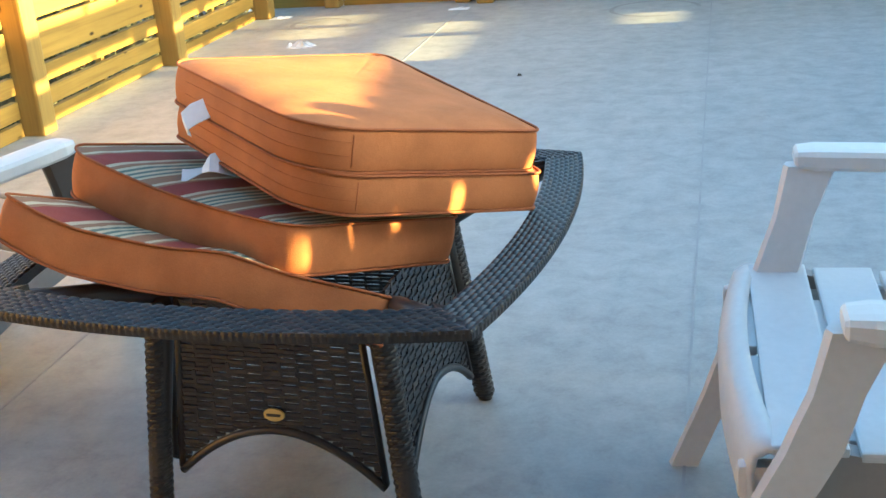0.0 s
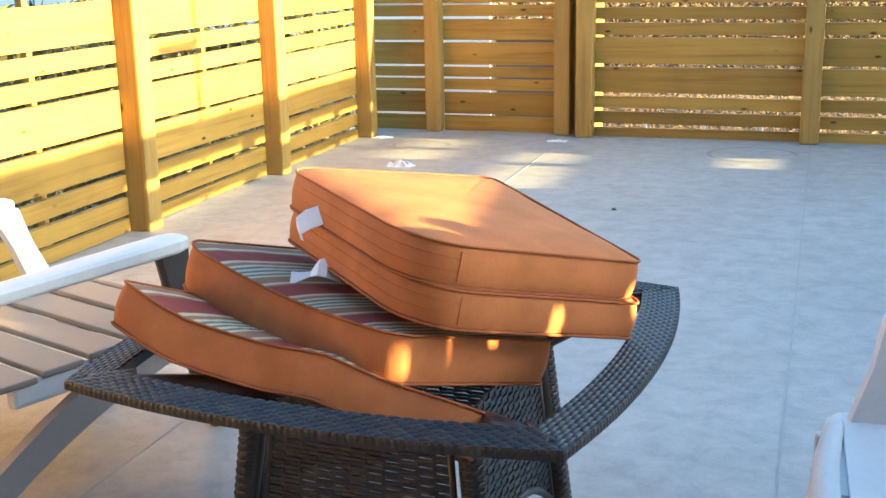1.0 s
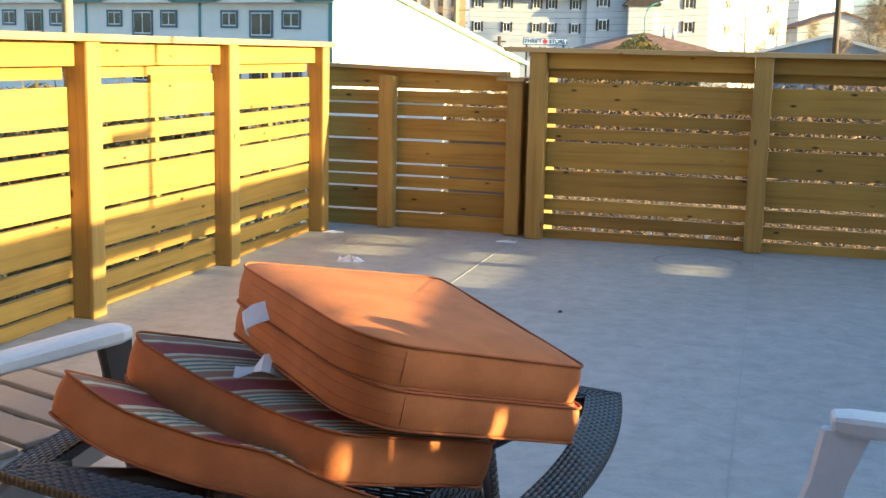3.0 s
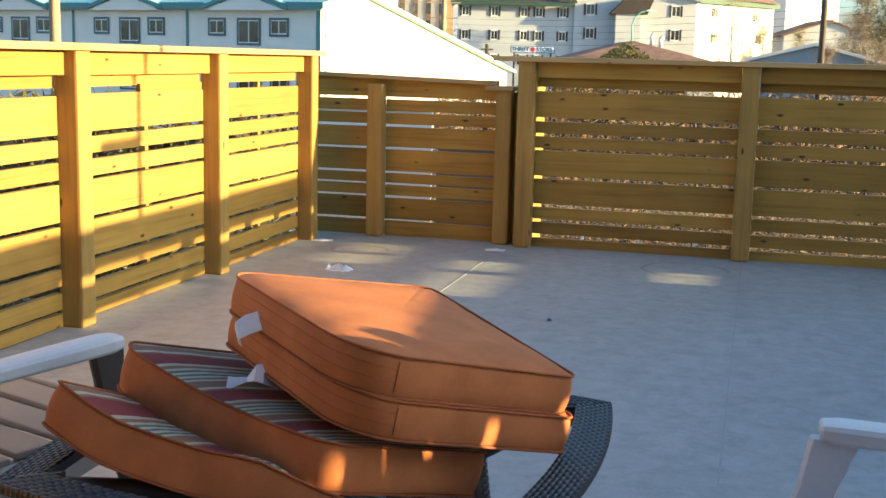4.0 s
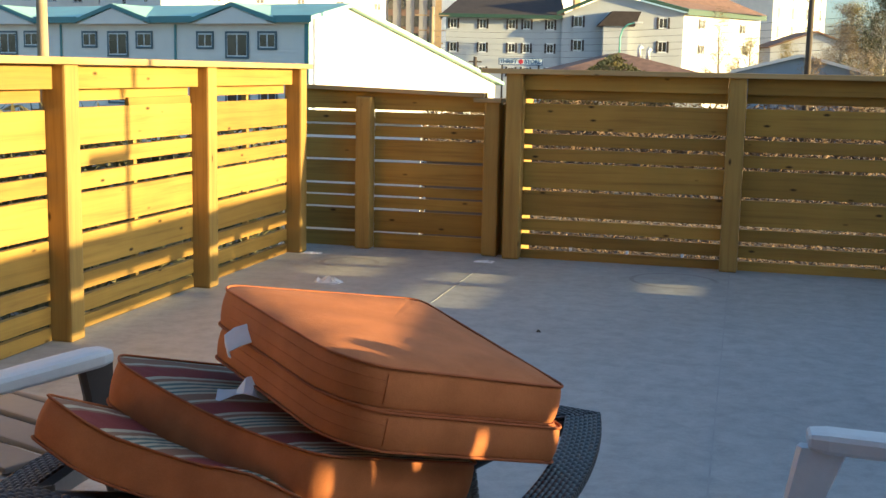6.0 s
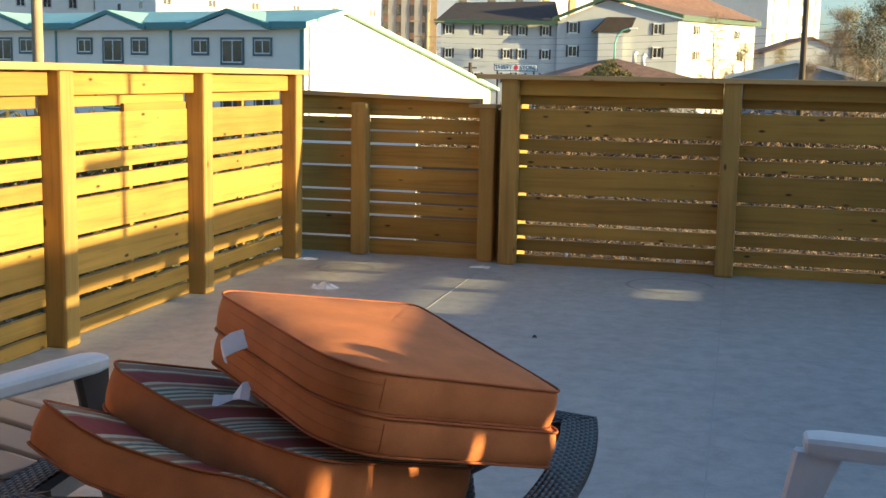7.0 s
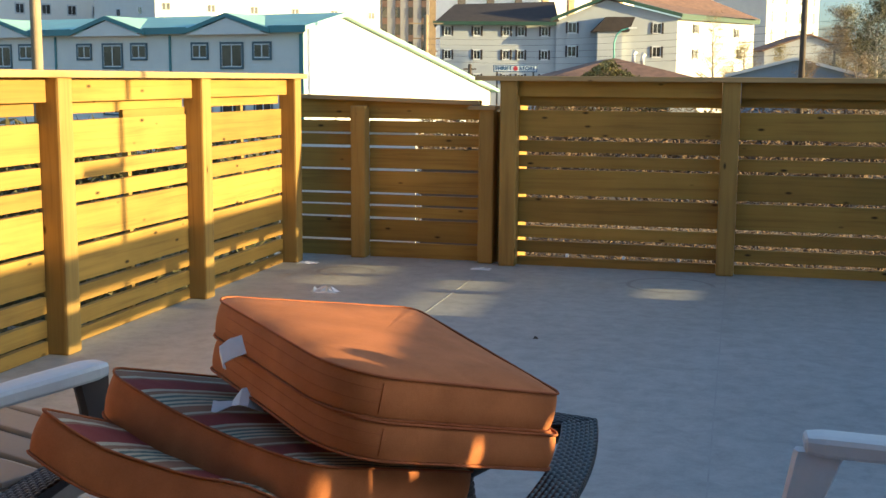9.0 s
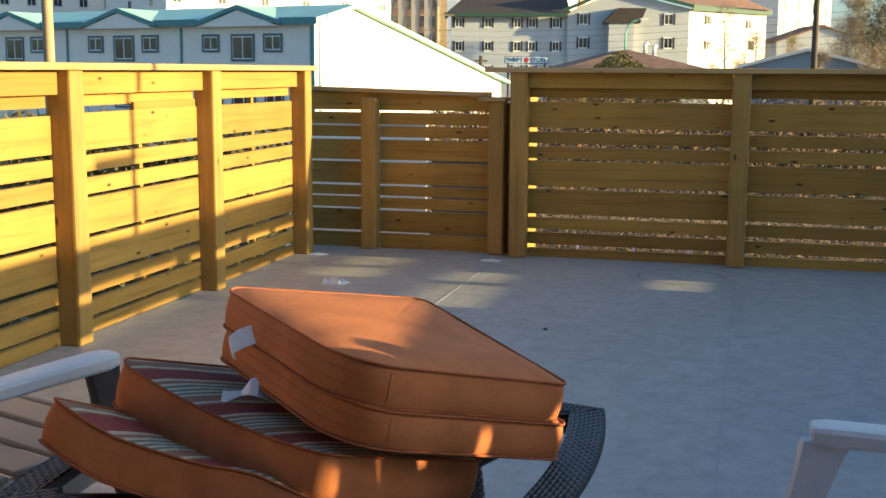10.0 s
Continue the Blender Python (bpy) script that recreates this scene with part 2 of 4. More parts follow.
M_TWIG = leafy("dry_twigs", (0.05, 0.030, 0.016), (0.19, 0.115, 0.055))
M_TWIG_GOLD = leafy("golden_twigs", (0.13, 0.085, 0.045), (0.38, 0.26, 0.13))
M_BUD = leafy("spring_buds", (0.16, 0.12, 0.03), (0.38, 0.30, 0.09))
M_SPRUCE = leafy("spruce_needles", (0.045, 0.05, 0.02), (0.13, 0.11, 0.045))
M_BARK = plain("pale_bark", (0.38, 0.33, 0.26), 0.9, 0.2, 5.0)

# ---- ground and deck ----
GROUND = -3.2
bm = bmesh.new()
bmesh.ops.create_grid(bm, x_segments=40, y_segments=40, size=900)
tagged(part("ground", bm, M_GROUND, m=pose(0, 300, GROUND)), "dry brown grass ground around the houses", "ground", kind="structure")

LX, FY, RX, BY = -3.85, 8.89, 3.36, -2.6     # inner lines of the fences and of the house behind
bm = bmesh.new()
box(bm, LX - 0.16, RX + 0.2, BY - 0.1, FY + 0.2, -0.28, 0.0)
deck = tagged(part("floor", bm, M_FLOOR), "grey mottled vinyl sheet deck floor with welded seams", "floor", kind="structure")
for sx in (-2.29, -0.48, 1.33):
    bm = bmesh.new()
    box(bm, sx - 0.0035, sx + 0.0035, BY, FY - 0.03, -0.001, 0.002)
    part("seam", bm, M_SEAM, deck)
# marks left by round planters
M_STAIN = plain("planter_mark", (0.30, 0.293, 0.275), 0.6, 0.2, 9.0)
for sx, sy, r, w in ((-3.28, 8.30, 0.21, 0.018), (-0.86, 8.38, 0.30, 0.016)):
    bm = bmesh.new()
    ring = [[bm.verts.new((sx + q * math.cos(k * math.tau / 48), sy + q * math.sin(k * math.tau / 48), 0.0012)) for k in range(40)] for q in (r - w, r + w)]
    for k in range(39):
        bm.faces.new((ring[0][k], ring[1][k], ring[1][k + 1], ring[0][k + 1]))
    part("planter_mark", bm, M_STAIN, deck, "faint dark ring on the vinyl")


# ---- fences ----
PATTERN = [(0.005, 0.092, 0), (0.122, 0.208, 0), (0.243, 0.328, 0), (0.357, 0.545, 0), (0.575, 0.765, 0), (0.79, 0.875, 0),
           (0.907, 0.99, 0), (1.022, 1.215, 0), (1.255, 1.365, -0.006), (1.325, 1.445, 0.012)]
PATTERN = [(max(0.004, 1.453 - (1.453 - a) * 1.015), 1.453 - (1.453 - b) * 1.015, d) for a, b, d in PATTERN]
rnd = random.Random(5)
board_meshes = {}


def board_mesh(length, height):
    key = (round(length, 2), round(height, 3))
    if key not in board_meshes:
        bm = bmesh.new()
        box(bm, -length / 2, length / 2, -0.019, 0.019, -height / 2, height / 2, 0.004)
        board_meshes[key] = mesh_of("board", bm, M_BOARD)
    return board_meshes[key]


def post_mesh(w, d, h):
    bm = bmesh.new()
    box(bm, -w / 2, w / 2, -d / 2, d / 2, 0, h + 0.018, 0.015)
    return mesh_of("post", bm, M_POST)


def fence(name, m, posts, top, pattern, cap=(0, 0), label="", skip=(), bare=(), post_w=0.132, overhang=0.03, out=0.0, cleats=()):
    """A fence along local x, its inner side at local y = 0 facing -y. posts: their middles along x."""
    f = thing(name, m, label, "fence", kind="structure")
    pm = post_mesh(post_w, 0.14, top)
    for x in posts:
        if x in bare:
            continue
        piece("post", pm, f, pose(x, 0.07, 0))
    for i in range(len(posts) - 1):
        x0, x1 = posts[i] + post_w / 2, posts[i + 1] - post_w / 2
        for j, (z0, z1, dy) in enumerate(pattern):
            if (i, j) in skip:
                continue
            jig = rnd.uniform(-0.004, 0.004)
            piece("board", board_mesh(x1 - x0 - 0.004, z1 - z0 + 0.005), f,
                  pose((x0 + x1) / 2, 0.138 - dy * 4 + out, (z0 + z1) / 2 + jig, 0, rnd.uniform(-0.12, 0.12), 0))
        for x in cleats:
            bm = bmesh.new()
            box(bm, -0.019, 0.019, 0.160 + out, 0.198 + out, 0.02, top - 0.12, 0.002)
            part("cleat", bm, M_POST, f, m=pose((x0 + 0.034) if x == 0 else x0 + (x1 - x0) * x, 0, 0))
    if cap:
        bm = bmesh.new()
        box(bm, cap[0], cap[1], -overhang, 0.16 + overhang, top, top + 0.038, 0.006)
        part("cap_rail", bm, M_CAP, f)
    return f


# left fence runs along +y; local x -> world y, local -y -> world +x
LEFT = Matrix.Translation((LX + 0.07, 0, 0)) @ pose(0, 0, 0, 0, 0, 90)
lf = fence("fence_left", LEFT, [BY, -0.95, 0.65, 2.2, 3.79, 5.38, 7.02, 8.64], 1.445, PATTERN, (BY, 8.76),
      "golden sunlit treated-wood privacy fence with horizontal boards", cleats=(0.56,))
bm = bmesh.new()
box(bm, 6.16, 6.94, 0.122, 0.150, 1.195, 1.262, 0.003)
part("board", bm, M_BOARD, lf)
ff = fence("fence_far", Matrix.Translation((0, FY, 0)), [-2.16, -0.495, 1.17, 2.83], 1.44, PATTERN, (-2.42, RX + 0.2),
      "shaded treated-wood fence with wide and narrow horizontal boards")
bm = bmesh.new()
box(bm, -2.135, -2.097, 0.142, 0.50, -0.25, 1.32, 0.004)
part("stair_guard", bm, M_BOARD, ff, "sunlit guard board beside the stair")
for sx in (-1.70, -1.26, -0.84):
    bm = bmesh.new()
    box(bm, sx - 0.011, sx + 0.011, 0.12, 0.156, 0.074, 0.126, 0.003)
    part("spacer", bm, M_FRAME_W, ff, "small white plastic spacer")
GATE = [(0.0, 0.12, 0), (0.143, 0.31, 0), (0.335, 0.415, 0), (0.44, 0.512, 0), (0.535, 0.705, 0), (0.73, 0.888, 0), (0.915, 0.998, 0),
        (1.02, 1.108, 0)]
gate = fence("fence_stair", Matrix.Translation((-3.76, 8.975, 0)), [-0.30, 0.35, 1.41], 1.215, GATE, None,
      "lower shaded wooden fence section beside the stair gate", post_w=0.125, bare=(-0.30,))
bm = bmesh.new()
box(bm, -0.20, 1.34, 0.134, 0.170, 1.130, 1.285, 0.004)
part("rail", bm, M_BOARD, gate)
bm = bmesh.new()
box(bm, -0.20, 1.33, 0.06, 0.20, 0.0, 0.032, 0.005, m=pose(0, 0, 1.283, 0, 1.5, 0))
part("cap_rail", bm, M_CAP, gate)
bm = bmesh.new()
box(bm, 1.36, 1.595, 0.142, 0.158, 0.0, 1.20, 0.003)
part("filler_board", bm, M_POST, gate)
bm = bmesh.new()
box(bm, 1.27, 1.49, -0.04, 0.18, 1.215, 1.245, 0.004)
part("post_cap", bm, M_CAP, gate)
# right fence out of view; bays and gaps are placed to shape the slivers of sun
RIGHT = Matrix.Translation((RX, 0, 0)) @ pose(0, 0, 0, 0, 0, -90)
TIGHT = [(0.005, 0.245, 0), (0.246, 0.49, 0), (0.491, 0.735, 0), (0.736, 0.988, 0), (1.022, 1.215, 0), (1.262, 1.335, -0.006), (1.325, 1.445, 0.012)]
CLOSED = [(0.005, 0.245, 0), (0.246, 0.49, 0), (0.491, 0.735, 0), (0.736, 0.988, 0), (0.989, 1.235, 0), (1.305, 1.445, 0)]
LOW = [(0.005, 0.245, 0), (0.246, 0.49, 0), (0.491, 0.750, 0)]
HIGH = [(1.022, 1.215, 0), (1.262, 1.335, -0.006), (1.325, 1.445, 0.012)]
ONE_GAP = LOW + [(0.818, 0.99, 0)] + HIGH
THREE_GAPS = [(0.005, 0.245, 0), (0.246, 0.568, 0), (0.620, 0.750, 0), (0.818, 0.880, 0), (0.948, 0.99, 0)] + HIGH
FAR_GAP = LOW + [(0.751, 0.880, 0), (0.948, 0.99, 0)] + HIGH
rl = "unseen treated-wood fence along the sunny side, shaping the sunlight"
fence("fence_right", RIGHT, [-7.0, -5.55], 1.445, TIGHT, (-8.96, 2.6), rl)
fence("fence_right_closed", RIGHT, [-5.55, -4.3, -3.1], 1.445, CLOSED[:-1] + [(1.236, 1.445, 0)], None, "unseen closed bays of the sunny-side fence that keep sun out")
fence("fence_right_near", RIGHT, [-3.1, -1.6, -0.1, 1.2, 2.5], 1.445, CLOSED, None, "unseen near bays of the sunny-side fence, one gap placed for sun spots")
fence("fence_right_end", RIGHT, [-7.93, -7.10], 1.445, ONE_GAP, None, "unseen narrow sunny-side bay, one gap placed for a sun patch", post_w=0.06)
fence("fence_right_middle", RIGHT, [-8.44, -7.99], 1.445, THREE_GAPS, None, "unseen narrow sunny-side bay, three gaps placed for sun patches", post_w=0.05)
fence("fence_right_corner", RIGHT, [-9.02, -8.495], 1.445, FAR_GAP, None, "unseen short corner bay, its gap placed for a sun patch", post_w=0.05)
# unseen pole and arm, added to throw the upright shadow on the left fence
rod = thing("shadow_pole", pose(4.3, 6.49, GROUND), "unseen slim pole added to cast a shadow on the left fence", "pipe")
bm = bmesh.new()
tube(bm, [(0, 0, 0), (0, 0, 3), (0, 0, 7.0)], 0.026, 10)
part("shaft", bm, M_TAUPE, rod, smooth=True)
bm = bmesh.new()
box(bm, -0.02, 0.02, -0.42, 0.0, 5.20, 5.27, 0.005)
part("arm", bm, M_TAUPE, rod)
# unseen closing wall, dark and tall to hold back sky and bounce light
bm = bmesh.new()
box(bm, LX - 0.6, RX + 0.6, BY - 0.25, BY - 0.1, GROUND, 5.6)
tagged(part("wall_unseen", bm, M_DARK_BROWN), "unseen plain dark wall behind the deck that blocks sky light", "wall", kind="structure")


# roof added out of view to cut sky light on the near floor
bm = bmesh.new()
box(bm, LX - 0.6, RX + 0.6, BY - 0.1, 0.7, 2.65, 2.85)
tagged(part("unseen_roof", bm, M_DARK_BROWN), "unseen dark roof added over the near deck to shade it", "roof", kind="structure")


# ---- wicker table ----
def rim_line(half, bow, n):
    """A square with bowed sides, as points with the outward direction, counter-clockwise."""
    out = []
    for s in range(4):
        a = s * math.pi / 2
        d, o = Vector((math.cos(a), math.sin(a), 0)), Vector((math.sin(a), -math.cos(a), 0))
        for i in range(n):
            k = -1 + 2 * i / n
            out.append((d * (half * k) + o * (half + bow * (1 - k * k)), (o + d * (-2 * bow * k / half) * -1).normalized(), d))
    return out


def wicker_table(m):
    t = thing("wicker_table", m, "dark brown wicker patio table frame without its glass top", "table")
    H, half, bow, wide = 0.60, 0.529, 0.062, 0.092
    # rim core
    bm = bmesh.new()
    n = 24
    line = rim_line(half, bow, n)
    rings = []
    for i, (p, o, d) in enumerate(line):
        k = i % n
        inn = o
        if k == 0:
            prev = line[i - 1][1]
            inn = (o + Vector((prev.x, prev.y, 0)))
        q = p - inn * (wide if k else wide * 0.94)
        rings.append([bm.verts.new(v) for v in ((p.x, p.y, H - 0.016), (p.x, p.y, H - 0.030), (q.x, q.y, H - 0.030), (q.x, q.y, H - 0.008), )])
    for i in range(len(rings)):
        a, b = rings[i], rings[(i + 1) % len(rings)]
        for k in range(4):
            bm.faces.new((a[k], a[(k + 1) % 4], b[(k + 1) % 4], b[k]))
    rim = part("rim", bm, M_WICKER, t)
    # strands woven over the rim, each its own small hump
    verts, faces = [], []
    rows, cols = 8, 38

    def hump(c, along, across, up, l, w, h):
        b = len(verts)
        for s, hh, ww in ((-1, 0, .8), (-0.55, 0.85, 1), (0, 1, 1), (0.55, 0.85, 1), (1, 0, .8)):
            for q, qq in ((-1, 0), (-0.5, 0.9), (0.5, 0.9), (1, 0)):
                verts.append(tuple(c + along * (s * l) + across * (q * w * ww) + up * (h * hh * qq)))
        for i in range(4):
            for j in range(3):
                faces.append((b + i * 4 + j, b + i * 4 + j + 1, b + i * 4 + j + 5, b + i * 4 + j + 4))

    up = Vector((0, 0, 1))
    for s in range(4):
        a = s * math.pi / 2
        d, o = Vector((math.cos(a), math.sin(a), 0)), Vector((math.sin(a), -math.cos(a), 0))
        for r in range(rows):
            f = (r + 0.5) / rows
            for c in range(cols):
                k = -1 + 2 * (c + 0.5 + (0.5 if r % 2 else 0)) / cols
                reach = 1 - f * wide / half
                if abs(k) > reach + 0.02:
                    continue
                p = d * (half * k) + o * (half + bow * (1 - k * k) - f * wide)
                al = (d + o * (-2 * bow * k / half)).normalized()
                z = H - 0.014 + 0.008 * f
                hump(p + up * (z - 0.002), al, al.cross(up), up, half / cols * 1.12, wide / rows * 0.47, 0.0055)
        # strands wrapped round the outer edge
        for c in range(cols * 2):
            k = -1 + 2 * (c + 0.5) / (cols * 2)
            p = d * (half * k) + o * (half + bow * (1 - k * k) - 0.002)
            al = (d + o * (-2 * bow * k / half)).normalized()
            out = al.cross(up)
            hump(p + up * (H - 0.021), up, al, out, 0.0105, half / cols * 0.5, 0.0032)
    me = bpy.data.meshes.new("weave")
    me.from_pydata(verts, [], faces)
    me.materials.append(M_WICKER)
    for p in me.polygons:
        p.use_smooth = True
    w = new("weave", me)
    w.parent = rim
    tagged(w, "brown synthetic wicker strands", kind="stuff")
    # legs: splayed, wrapped tubes
    top, foot = 0.245, 0.30
    corners = [(-1, -1), (1, -1), (1, 1), (-1, 1)]
    for cx, cy in corners:
        bm = bmesh.new()
        tube(bm, [(cx * top, cy * top, H - 0.10), (cx * (top + 0.012), cy * (top + 0.012), 0.38), (cx * (foot - 0.01), cy * (foot - 0.01), 0.12),
                  (cx * foot, cy * foot, 0.012), (cx * foot, cy * foot, 0.0)], [0.026, 0.026, 0.025, 0.023, 0.018], 14)
        leg = part("leg", bm, M_WICKER, t, smooth=True)
        verts, faces = [], []
        for i in range(53):
            z = 0.02 + i * 0.0090
            f = (H - 0.03 - z) / (H - 0.03)
            q = top + (foot - top) * f
            for a in range(7):
                an = a * math.tau / 7 + i * 0.45
                o2 = Vector((math.cos(an), math.sin(an), 0))
                hump(Vector((cx * q, cy * q, z)) + o2 * 0.0240, Vector((-o2.y, o2.x, 0.12)), Vector((0, 0, 1)), o2, 0.0125, 0.0046, 0.0015)
        me = bpy.data.meshes.new("wrap")
        me.from_pydata(verts, [], faces)
        me.materials.append(M_WICKER)
        ob = new("wrap", me)
        ob.parent = leg
        tagged(ob, "wicker strand wound round the leg", kind="stuff")
    # cross bars on which the top sat, from the skirt out to the rim
    for cx, cy in corners:
        bm = bmesh.new()
        tube(bm, [(cx * 0.20, cy * 0.20, H - 0.12), (cx * 0.33, cy * 0.33, H - 0.065), (cx * (half - 0.06), cy * (half - 0.06), H - 0.032)], 0.021, 10)
        part("bracket", bm, M_WICKER, t, smooth=True)
    # four skirt panels, woven of flat strands round upright stakes, arched at the bottom
    for s in range(4):
        rot = pose(0, 0, 0, 0, 0, 90 * s)
        verts, faces = [], []

        def slab(x0, x1, y0, y1, z0, z1):
            b = len(verts)
            for x in (x0, x1):
                for y in (y0, y1):
                    for z in (z0, z1):
                        verts.append((x, y, z))
            for f in ((0, 1, 3, 2), (4, 6, 7, 5), (0, 4, 5, 1), (2, 3, 7, 6), (0, 2, 6, 4), (1, 5, 7, 3)):
                faces.append(tuple(b + i for i in f))

        def bottom(x):
            return 0.095 + 0.115 * (1 - (x / 0.245) ** 2)

        def half_at(z):
            return 0.197 + 0.038 * (0.56 - z) / 0.4

        pitch, seg = 0.0102, 11
        rows_n = int((0.515 - 0.085) / pitch)
        for r in range(rows_n):
            z = 0.51 - r * pitch
            hw = half_at(z)
            y = -(0.245 + 0.03 * (0.56 - z) / 0.4)
            for c in range(seg * 2):
                x0, x1 = -hw + 2 * hw * c / (seg * 2), -hw + 2 * hw * (c + 1) / (seg * 2)
                if z - 0.004 < bottom((x0 + x1) / 2):
                    continue
                over = 0.0013 if (c // 2 + r) % 2 else -0.0013
                slab(x0 - 0.0006, x1 + 0.0006, y - 0.003 + over, y + 0.003 + over, z - 0.0037 - 0.0005 * (c % 2), z + 0.0039)
        for c in range(seg + 1):
            f = -1 + 2 * c / seg
            x = f * 0.2
            z0 = bottom(x * 1.1) + 0.004
            steps = 4
            for i in range(steps):
                za, zb = z0 + (0.515 - z0) * i / steps, z0 + (0.515 - z0) * (i + 1) / steps
                zm = (za + zb) / 2
                y = -(0.245 + 0.03 * (0.56 - zm) / 0.4)
                xx = f * half_at(zm)
                slab(xx - 0.0042, xx + 0.0042, y - 0.0022, y + 0.0022, za, zb)
        me = bpy.data.meshes.new("skirt_panel")
        me.from_pydata(verts, [], faces)
        me.materials.append(M_WICKER)
        ob = new("skirt_panel", me)
        ob.parent = t
        ob.matrix_basis = rot
        bm = bmesh.new()
        tube(bm, [(x / 20 * 0.24, -0.272 - 0.010 * abs(x / 20), 0.09 + 0.115 * (1 - (x / 20) ** 2)) for x in range(-20, 21)], 0.010, 8)
        part("arch_binding", bm, M_WICKER, ob, smooth=True)
        for e in (-1, 1):
            bm = bmesh.new()
            tube(bm, [(e * half_at(0.51), -0.249, 0.51), (e * half_at(0.10), -0.281, 0.10)], 0.008, 8)
            part("edge_binding", bm, M_WICKER, ob, smooth=True)
    bm = bmesh.new()
    bmesh.ops.create_cone(bm, segments=28, radius1=0.5, radius2=0.47, depth=0.2, cap_ends=True,
                          matrix=Matrix.Translation((0.0, -0.278, 0.245)) @ pose(0, 0, 0, 85, 0, 0) @ Matrix.Diagonal((0.050, 0.030, 0.02, 1)))
    b = part("badge", bm, M_BADGE, t, "small oval brass-coloured badge")
    bm = bmesh.new()
    box(bm, -0.016, 0.016, -0.2815, -0.2795, 0.242, 0.248, 0)
    part("mark", bm, M_WICKER, b)
    return t


TABLE = pose(-1.307, 2.44, 0, 0, 0, -3.8)
table = wicker_table(TABLE)


# ---- cushions ----
def cushion(name, corners, thick, label, top_mat, radius=0.18, puff=0.018, bend=None, stripes=False, round_at=None, firm=3.2):
    """A box cushion from the four corners of its top (a, b, c, d round the outline), with welted edges.
    bend(u, v): extra height; round_at: corner radius by corner."""
    A, B, C, D = [Vector(c) for c in corners]
    mid = (A + B + C + D) / 4
    nrm = ((C - A).cross(D - B)).normalized()
    if nrm.z < 0:
        nrm = -nrm
    rad = round_at or [radius] * 4

    def at(u, v, h):
        p = A * (1 - u) * (1 - v) + B * u * (1 - v) + C * u * v + D * (1 - u) * v
        z = bend(u, v) if bend else 0.0
        return p + nrm * h + Vector((0, 0, z))

    outline = []
    cs = [((0, 0), (1, 1), 180), ((1, 0), (-1, 1), 270), ((1, 1), (-1, -1), 0), ((0, 1), (1, -1), 90)]
    for (cu, cv), (su, sv), a0 in cs:
        r = rad[cs.index(((cu, cv), (su, sv), a0))]
        for i in range(9):
            a = radians(a0 + 90 * i / 8)
            outline.append((cu + su * r + r * math.cos(a), cv + sv * r + r * math.sin(a)))
        # straight run to the next corner is filled below
    full = []
    for i, p in enumerate(outline):
        q = outline[(i + 1) % len(outline)]
        full.append(p)
        gap = math.hypot(q[0] - p[0], q[1] - p[1])
        k = int(gap / 0.06)
        for j in range(1, k):
            full.append((p[0] + (q[0] - p[0]) * j / k, p[1] + (q[1] - p[1]) * j / k))
    n = len(full)
    t = thing(name, Matrix.Translation(mid), label, "cushion")
    rs = random.Random(name + label)
    ph = rs.uniform(0, 6)

    def loop_pts(shrink, h, wob=0.0):
        pts = []
        for i, (u, v) in enumerate(full):
            uu, vv = 0.5 + (u - 0.5) * shrink, 0.5 + (v - 0.5) * shrink
            w = wob * math.sin(i * 0.9 + ph) * math.sin(i * 0.37 + 2 * ph)
            pts.append(at(uu, vv, h + w) - mid)
        return pts

    bm = bmesh.new()
    uvl = bm.loops.layers.uv.new("UVMap")
    uvs = {}

    def ring(shrink, h, wob=0.0, swell=0.0):
        vs = []
        for (u, v), p in zip(full, loop_pts(shrink, h, wob)):
            uu, vv = 0.5 + (u - 0.5) * shrink, 0.5 + (v - 0.5) * shrink
            rise = 1 - shrink ** firm
            x = bm.verts.new(p + nrm * (swell * rise))
            uvs[x] = (uu, vv)
            vs.append(x)
        return vs

    def skin(a, b):
        for i in range(n):
            bm.faces.new((a[i], a[(i + 1) % n], b[(i + 1) % n], b[i]))

    side = [ring(1.0, -0.004), ring(1.006, -thick * 0.14, 0.001), ring(1.012, -thick * 0.32, 0.002), ring(1.014, -thick * 0.5, 0.003), ring(1.012, -thick * 0.68, 0.002), ring(1.006, -thick * 0.86, 0.001), ring(1.0, -thick + 0.004)]
    for a, b in zip(side, side[1:]):
        skin(a, b)
    body = part("border", bm, M_ORANGE, t, smooth=True)
    for face_name, sgn, base, mat in (("top_panel", 1, -0.004, top_mat), ("bottom_panel", -1, -thick + 0.004, M_ORANGE)):
        bm = bmesh.new()
        uvl = bm.loops.layers.uv.new("UVMap")
        uvs = {}
        rings = [ring(s, base + sgn * 0.002, 0.0016 if 0.8 < s < 1 else 0.0006 if 0.2 < s < 1 else 0, sgn * puff) for s in (1.0, 0.975, 0.93, 0.86, 0.76, 0.64, 0.5, 0.34, 0.18, 0.06)]
        for a, b in zip(rings, rings[1:]):
            skin(a, b)
        bm.faces.new(rings[-1])
        for f in bm.faces:
            for l in f.loops:
                l[uvl].uv = uvs[l.vert]
        part(face_name, bm, mat, t, smooth=True)
    for h in (0.0, -thick):
        bm = bmesh.new()
        tube(bm, loop_pts(1.006, h), 0.0032, 8, closed=True)
        part("piping", bm, M_PIPING, t, smooth=True)
    if stripes:
        return t
    # seam at the front corner and the zip panel that runs from it round the side
    k = min(range(n), key=lambda i: abs(full[i][0] - 0.13) + 10 * abs(full[i][1] - 1.0))
    levels = [(1.008, -thick * 0.14), (1.015, -thick * 0.5), (1.008, -thick * 0.86)]
    bm = bmesh.new()
